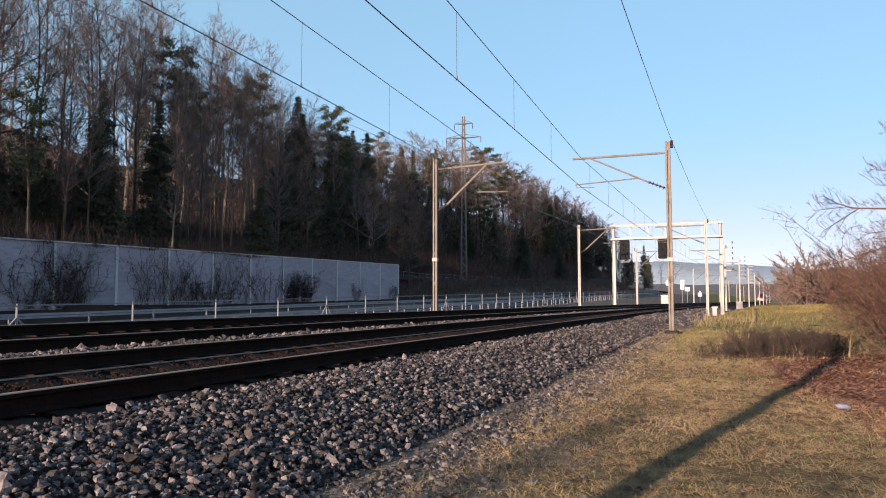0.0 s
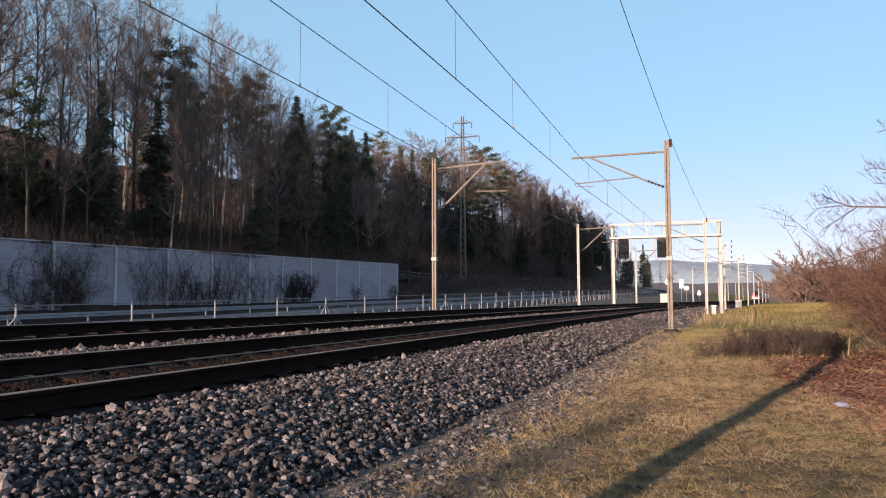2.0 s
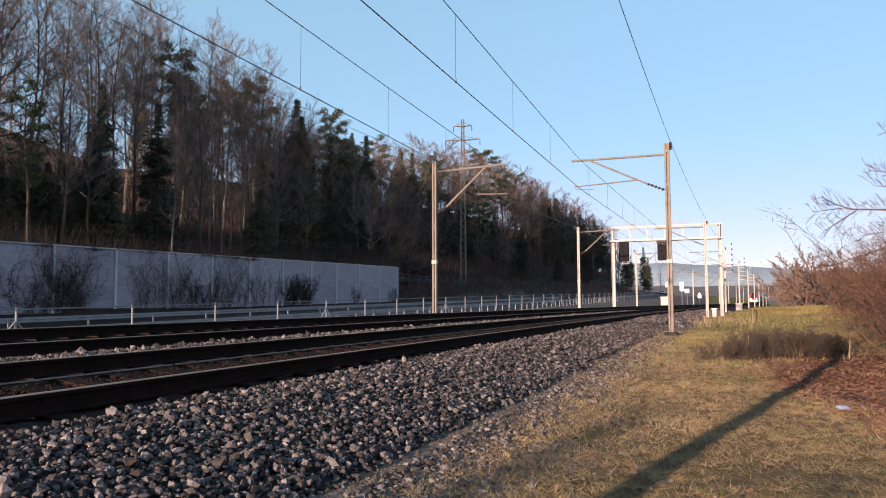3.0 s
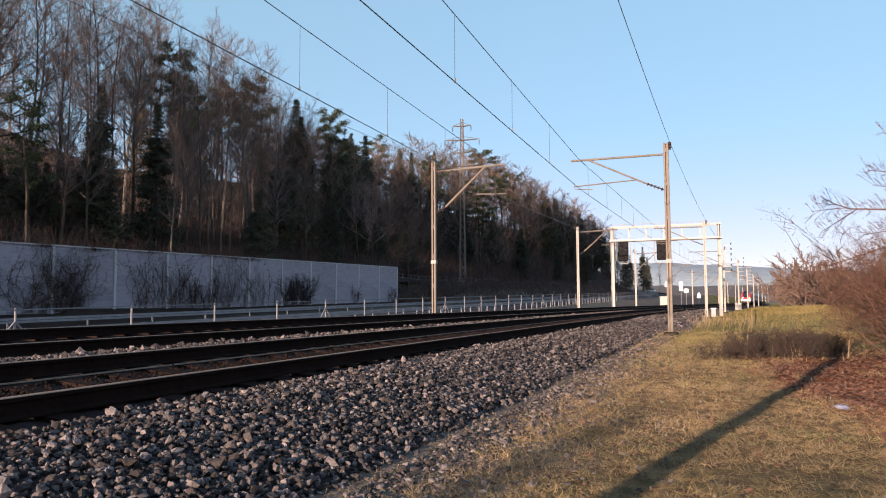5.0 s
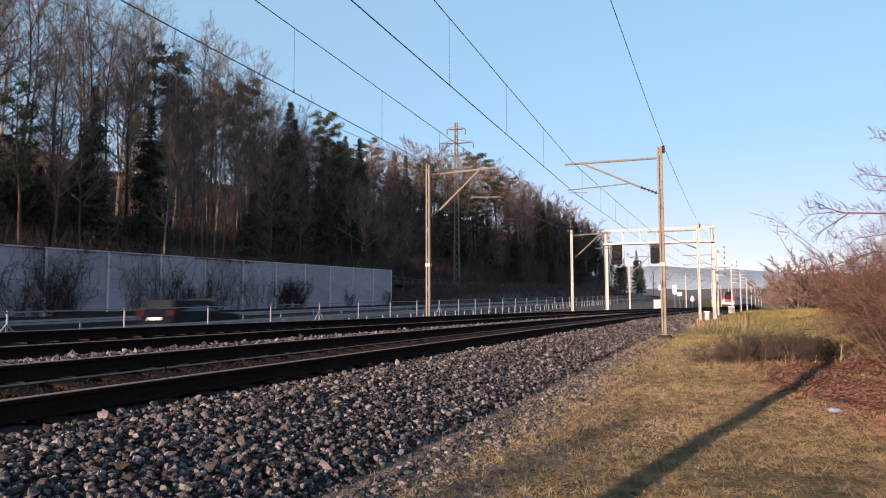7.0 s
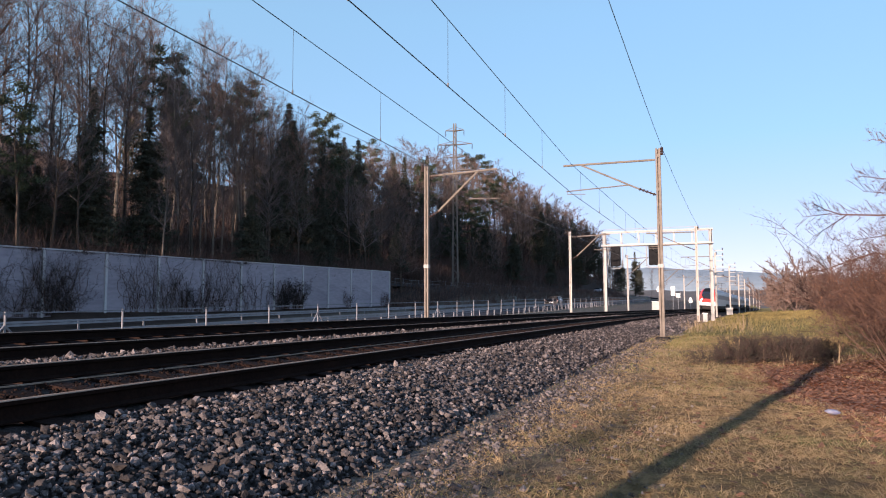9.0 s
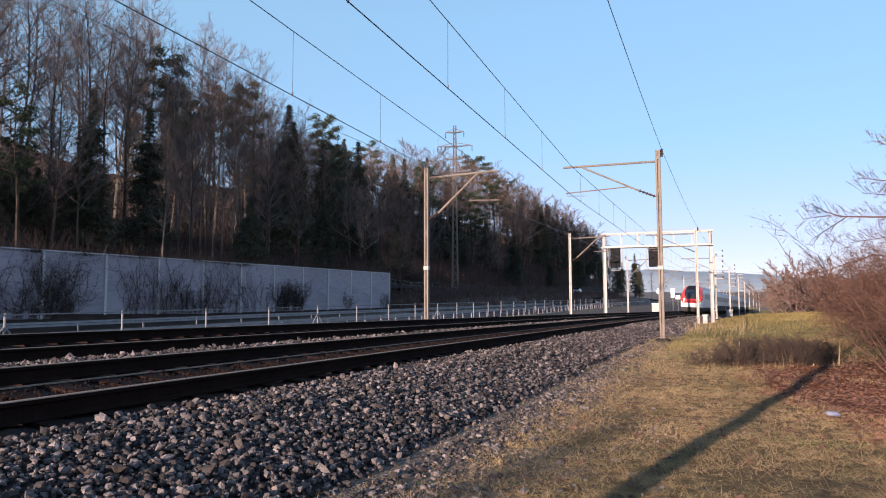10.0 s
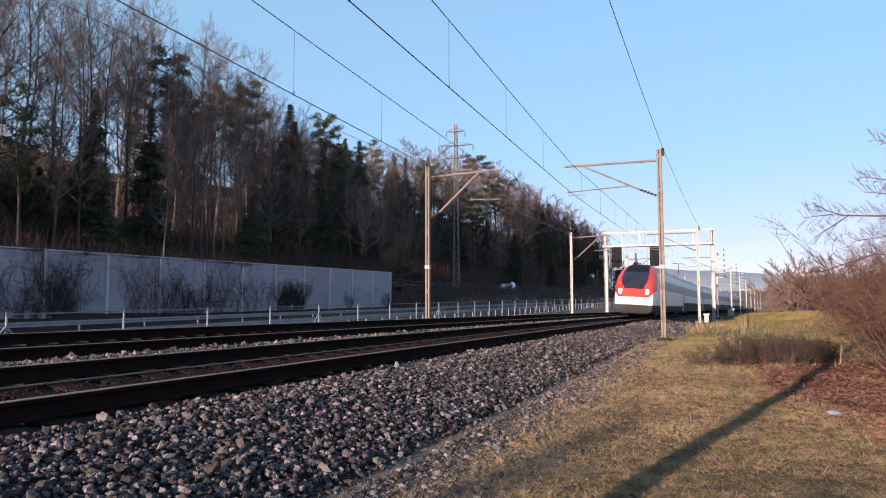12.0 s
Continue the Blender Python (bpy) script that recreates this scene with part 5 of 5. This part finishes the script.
def rotations(n, g):
    q = g.normal(0, 1, (n, 4))
    q /= np.linalg.norm(q, axis=1, keepdims=True)
    w, x, y, z = q.T
    return np.stack([np.stack([1 - 2 * (y * y + z * z), 2 * (x * y - z * w), 2 * (x * z + y * w)], 1),
                     np.stack([2 * (x * y + z * w), 1 - 2 * (x * x + z * z), 2 * (y * z - x * w)], 1),
                     np.stack([2 * (x * z - y * w), 2 * (y * z + x * w), 1 - 2 * (x * x + y * y)], 1)], 1)


def stones(n, u_range, y_range, size, shape, seed, label, power=1.0, thin_from=None, material=M_STONE):
    g = np.random.default_rng(seed)
    V, F = shape
    us = g.uniform(*u_range, n)
    ys = y_range[0] + (y_range[1] - y_range[0]) * g.uniform(0, 1, n) ** power
    if thin_from is not None:
        ok = g.uniform(0, 1, n) > np.clip((us - thin_from) / (u_range[1] - thin_from), 0, 1) ** 0.7
        us, ys = us[ok], ys[ok]
        n = len(us)
    s = g.uniform(size[0], size[1], (n, 1)) * (1 + g.uniform(0, 1, (n, 1)) ** 6)
    c = np.array([(u + bend(y), y, 0) for u, y in zip(us, ys)])
    c[:, 2] = np.interp(us, [p[0] for p in BED], [p[1] for p in BED]) + s[:, 0] * g.uniform(-0.3, 1.1, n)
    low = us > -2.4
    c[low, 2] = np.array([land(x, y) for x, y, _ in c[low]]) + s[low, 0] * 0.25 if low.any() else 0
    v = V[None] * (1 + g.normal(0, 0.24, (n, len(V), 1))) * g.uniform(0.5, 1.2, (n, 1, 3)) * s[:, None]
    v = np.einsum("nij,nkj->nki", rotations(n, g), v) * np.array([1, 1, 0.85]) + c[:, None]
    f = (F[None] + np.arange(n)[:, None, None] * len(V)).reshape(-1, 3)
    o = part("ballast_stones", fast_mesh("ballast_stones", v.reshape(-1, 3), f, material), None, bed, label)
    o["kind"] = "stuff"


stones(28000, (-4.75, -1.5), (2.0, 14), (0.012, 0.028), (ICO_V, ICO_F), 61, "loose grey crushed stones", 1.0, -2.6)
stones(26000, (-4.75, -1.5), (14, 40), (0.018, 0.036), (OCT_V, OCT_F), 62, "loose grey crushed stones", 1.3, -2.6)
stones(16000, (-4.75, -1.9), (40, 110), (0.035, 0.07), (OCT_V, OCT_F), 63, "loose grey crushed stones", 1.3)
stones(22000, (-8.3, -6.95), (3, 60), (0.018, 0.036), (OCT_V, OCT_F), 64, "loose grey crushed stones", 1.4)
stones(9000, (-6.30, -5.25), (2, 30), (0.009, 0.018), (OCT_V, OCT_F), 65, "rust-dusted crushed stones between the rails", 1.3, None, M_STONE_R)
stones(5000, (-2.2, 0.2), (4, 26), (0.010, 0.022), (OCT_V, OCT_F), 66, "scattered gravel in the grass", 1.5, -2.0)

# the nearest stones, one by one
g_ = np.random.default_rng(67)
shapes = []
for k in range(8):
    vv = ICO_V * (1 + g_.normal(0, 0.22, (len(ICO_V), 1))) * g_.uniform(0.65, 1.1, (1, 3))
    shapes.append(fast_mesh("stone", vv, ICO_F, M_STONE_O))
for k in range(300):
    u, y = g_.uniform(-3.7, -2.1), g_.uniform(3.2, 6.5)
    s = g_.uniform(0.022, 0.042)
    o = part("stone", shapes[k % 8], None, bed)
    o.matrix_world = pose(u + bend(y), y, bed_z(u) + s * 0.7, *g_.uniform(0, 360, 3)) @ Matrix.Diagonal((s, s, s * 0.9, 1))


# ---- the train ----
def half_width(s):
    return 1.16 + 0.26 * (1 - (1 - min(s / 2.2, 1)) ** 2)


def section(s, w):
    """A point of the leading car's skin: s metres behind the nose tip, w the angle round it (0 right, 90 top)."""
    k = min(max(s / 4.4, 0), 1)
    q = 1 - (1 - k) ** 2.3
    half = half_width(s)
    top = 1.75 + 2.12 * (0.30 * min(s / 0.5, 1) ** 0.6 + 0.70 * q)
    low = 0.34
    tip = 0.03 + 0.97 * math.sqrt(min(max(s, 0) / 0.5, 1))
    mid, hz = (top + low) / 2, (top - low) / 2
    mid = 1.25 + (mid - 1.25) * min(max(s, 0) / 0.5, 1)
    c, n = math.cos(w), math.sin(w)
    ex = 2 / (3.2 if n > 0 else 6.0)
    x = half * tip * math.copysign(abs(c) ** ex, c)
    z = mid + hz * tip * math.copysign(abs(n) ** ex, n)
    return x, z


def skin_kind(s, x, z, half):
    ax = abs(x)
    if z < 0.95:
        return "skirt"
    if s > 5.0:
        if 2.02 < z < 2.78 and ax > 1.2:
            return "window_band"
        return "roof" if z > 3.35 else "body"
    flank = ax > half * 0.90
    if flank and s > 0.9 + 0.85 * max(z - 1.2, 0):
        if s < 1.5 + 0.95 * max(z - 1.2, 0):
            return "white_edge"
        if s > 4.0 and 2.05 < z < 2.75:
            return "window_band"
        return "body" if z < 3.4 else "roof"
    if z < 1.45 + 1.2 * max(ax - 1.0, 0) and s < 1.6:
        return "bumper"
    if z > 3.22:
        return "visor" if ax < 0.84 - 0.2 * (z - 3.22) else ("red_front" if s < 4 else "roof")
    if z > 2.02 and ax < 0.62 + 0.26 * min((z - 2.02) / 0.5, 1):
        return "windscreen"
    return "red_front"


def leading_car():
    e = thing("railcar", Matrix.Identity(4), "tilting express railcar with red nose, white bumper and silver sides", "train")
    ss = [0, 0.003, 0.01, 0.02] + list(np.arange(0.035, 0.5, 0.02)) + list(np.arange(0.5, 5.0, 0.05)) + [5.2, 6] + list(np.arange(8, 25, 2.0)) + [24.6]
    ws = [2 * math.pi * k / 220 for k in range(220)]
    grids = {}
    pts = [[(section(s, w)[0], s, section(s, w)[1]) for w in ws] for s in ss]
    for i in range(len(ss) - 1):
        for k in range(220):
            q = [pts[i][k], pts[i][(k + 1) % 220], pts[i + 1][(k + 1) % 220], pts[i + 1][k]]
            s, x, z = (sum(p[a] for p in q) / 4 for a in (1, 0, 2))
            half = half_width(s)
            grids.setdefault(skin_kind(s, x, z, half), Build()).add(q, [(0, 1, 2, 3)])
    for i, kind in ((0, "bumper"), (len(ss) - 1, "skirt")):
        grids[kind].add(pts[i], [tuple(range(220))])
    look_ = {"body": (M_SILVER, "silver-grey painted side"), "roof": (M_ROOF, "grey roof"), "skirt": (M_UNDER, "dark grimy skirt"), "white_edge": (M_WHITE, "white edge stripe"),
             "window_band": (M_SIDEGLASS, "grey tinted window band"), "bumper": (M_WHITE, "white bumper"), "visor": (M_DARK, "black visor"),
             "windscreen": (M_GLASS, "dark raked windscreen"), "red_front": (M_RED, "red nose")}
    for kind, b in grids.items():
        m, lab = look_[kind]
        me = b.mesh(kind, m, True)
        bm = bmesh.new()
        bm.from_mesh(me)
        bmesh.ops.remove_doubles(bm, verts=bm.verts, dist=0.0005)
        bm.to_mesh(me)
        bm.free()
        part(kind, me, None, e, lab)
    for x in (-0.90, 0.90):
        part("headlight", Build().box((x, 0.40, 1.84), (0.19, 0.42, 0.34), ch=0.05), M_LAMP, e, "lit upright headlight")
    part("destination_light", Build().box((0, 2.9, 3.66), (0.36, 0.12, 0.09)), M_LAMP, e, "small lit marker lamp")
    part("wiper", Build().tube([(0.1, 0.95, 2.45), (0.35, 1.4, 2.9)], 0.015, 4), M_DARK, e)
    bogies(e, (4.5, 20.5))
    return e


def bogies(e, at):
    for y in at:
        b = part("bogie", Build().box((0, y, 0.42), (2.3, 2.9, 0.35), ch=0.05), M_UNDER, e)
        for dy in (-1.3, 1.3):
            for x in (-0.75, 0.75):
                part("wheel", Build().tube([(x - 0.07, y + dy, 0.43), (x + 0.07, y + dy, 0.43)], 0.43, 20), M_UNDER, b)


def coach():
    e = thing("railway_coach", Matrix.Identity(4), "silver-grey tilting railway coach with dark window band", "train", "train coaches")
    prof = [(1.38, 0.45), (1.42, 1.3), (1.42, 1.95), (1.41, 2.0), (1.38, 2.78), (1.35, 2.85), (1.22, 3.35), (1.0, 3.65), (0.5, 3.84), (0, 3.86)]
    prof += [(-x, z) for x, z in prof[-2::-1]]
    bands = {"skirt": [], "body": [], "window_band": [], "roof": []}
    n = len(prof)
    for i in range(n - 1):
        z = (prof[i][1] + prof[i + 1][1]) / 2
        k = "skirt" if z < 0.9 else ("window_band" if 2.02 < z < 2.76 else ("roof" if z > 3.2 else "body"))
        bands[k].append((prof[i], prof[i + 1]))
    mats = {"skirt": M_UNDER, "body": M_SILVER, "window_band": M_SIDEGLASS, "roof": M_ROOF}
    for k, edges in bands.items():
        b = Build()
        for (x0, z0), (x1, z1) in edges:
            b.add([(x0, 0.25, z0), (x0, 24.35, z0), (x1, 24.35, z1), (x1, 0.25, z1)], [(0, 1, 2, 3)])
        if k == "body":
            for y in (0.25, 24.35):
                b.add([(x, y, z) for x, z in prof], [tuple(range(n))])
        part(k, b, mats[k], e)
    part("gangway", Build().box((0, 0.1, 2.0), (1.5, 0.5, 2.6), ch=0.05), M_DARK, e)
    bogies(e, (4.3, 20.3))
    return e


TRAIN = [leading_car()]
first_coach = coach()
TRAIN.append(first_coach)
for _ in range(5):
    TRAIN.append(copy_thing(first_coach, Matrix.Identity(4)))
# pantograph on the third car
pan = part("pantograph", Build().tube([(0, 7, 3.9), (0, 8.2, 4.6), (0, 7.2, 5.45)], 0.03, 6), M_DARK, first_coach)
part("pantograph_head", Build().tube([(-0.75, 7.2, 5.42), (-0.5, 7.2, 5.5), (0.5, 7.2, 5.5), (0.75, 7.2, 5.42)], 0.03, 6), M_DARK, pan)


# ---- road vehicles ----
M_TAIL = mat("tail_lamp_red", (0.10, 0.012, 0.01), rough=0.3, bump=0)
def road_car(label, paint, tall, length, rear_lamp=False):
    e = thing("car", Matrix.Identity(4), label, "car", "cars on the road")
    L, W, H = length, 1.82, tall
    side = [(0.05, 0.32), (0, 0.62), (0.12, 0.88), (0.30 * L, 0.98), (0.44 * L, H - 0.04), (0.52 * L, H), (0.88 * L, H - 0.04), (0.975 * L, 0.98), (L, 0.85), (L, 0.42), (0.97 * L, 0.28)]
    b = Build()
    n = len(side)
    for k, (x, sh) in enumerate(((-W / 2, 0.06), (-W / 2 + 0.06, 0), (W / 2 - 0.06, 0), (W / 2, 0.06))):
        for y, z in side:
            tuck = 0.16 * max(0, (z - 0.95) / (H - 0.95)) * (1 if x < 0 else -1)
            b.v.append((x + tuck, y + (sh if y < L / 2 else -sh), z - (sh * 0.5 if z > 0.6 else -sh * 0.5)))
    for k in range(3):
        b.f += [(k * n + i, k * n + (i + 1) % n, k * n + n + (i + 1) % n, k * n + n + i) for i in range(n)]
    b.f += [tuple(range(n - 1, -1, -1)), tuple(range(3 * n, 4 * n))]
    part("body", b, paint, e)
    for s in (-1, 1):
        x = s * (W / 2 - 0.045)
        x2 = x - s * 0.13
        wv = [(x + s * 0.012, 0.34 * L, 1.02), (x + s * 0.012, 0.94 * L, 1.02), (x2 + s * 0.012, 0.88 * L, H - 0.13), (x2 + s * 0.012, 0.455 * L, H - 0.13)]
        part("side_window", Build().add(wv, [(0, 1, 2, 3)]).add([(a - s * 0.03, q, c) for a, q, c in wv], [(0, 1, 2, 3)]), M_GLASS, e)
        for y in (0.19 * L, 0.80 * L):
            w = part("wheel", Build().tube([(s * (W / 2 - 0.22), y, 0.33), (s * (W / 2 + 0.005), y, 0.33)], 0.33, 18), M_TYRE, e)
            part("rim", Build().tube([(s * (W / 2), y, 0.33), (s * (W / 2 + 0.012), y, 0.33)], 0.2, 10), M_GALV, w)
    part("windscreen", Build().box((0, 0.375 * L, 1.27), (W * 0.78, 0.03, 0.62), Matrix.Translation((0, 0, 0))), M_GLASS, e)
    part("rear_window", Build().box((0, 0.945 * L, 1.28), (W * 0.76, 0.03, 0.42)), M_GLASS, e)
    part("plate", Build().box((0, L + 0.01, 0.72), (0.52, 0.02, 0.12)), M_SIGN, e)
    for s in (-1, 1):
        part("headlight", Build().box((s * 0.66, 0.06, 0.74), (0.34, 0.12, 0.14), ch=0.02), M_SIGN, e)
        part("tail_lamp", Build().box((s * 0.78, L - 0.03, 0.95), (0.13, 0.08, 0.24), ch=0.02), M_TAIL, e)
    return e


M_NAVY = mat("dark_blue_paint", (0.006, 0.007, 0.010), (0.004, 0.005, 0.007), 0.3, 0.0, 1, 9, 0, spec=0.08)
M_CARSILVER = mat("silver_car_paint", (0.55, 0.56, 0.58), (0.45, 0.46, 0.48), 0.3, 0.3, 1, 9, 0)
suv = road_car("dark blue estate car driving along the lower road", M_NAVY, 1.52, 4.5)
silver = road_car("silver car driving along the upper road", M_CARSILVER, 1.5, 4.4)
CARS = (suv, silver)

def on_track(s):
    """Where a car whose front stands s metres up the line is: heading along the rails, canted with them."""
    y = s
    mid = s + 12
    m = Matrix.Translation((NEAR + bend(y), y, 0.60))
    turn = math.degrees(math.atan2(bend(y + 20) - bend(y), 20))
    return m @ pose(0, 0, 0, 0, 0, -turn) @ pose(0, 0, 0, 0, 3.5, 0)


def nose_at(t):
    """Metres from the camera to the train's nose at t seconds."""
    return 50.5 + 25.0 * (12.0 - t)


def motions():
    for i, car in enumerate(TRAIN):
        walk(car, [(t, on_track(nose_at(t) + 24.75 * i)) for t in [k * 0.5 for k in range(25)]])
    rows = []
    for k in range(25):
        t = k * 0.5
        y = 26.4 + 35.3 * (t - 7.0)
        y = max(y, -200)
        rows.append((t, pose(-22 + 0.03 * y, y + 2, road_z(y) + 0.04, 0, 0, 180 - 1.7)))
    walk(suv, rows)
    rows = []
    for k in range(25):
        t = k * 0.5
        y = 124.9 + 31.1 * (12.0 - t)
        x = wall_x(min(y, 330)) - 5.5
        rows.append((t, pose(x, y, upper_z(y), 0, 0, -1.9)))
    walk(silver, rows)


motions()
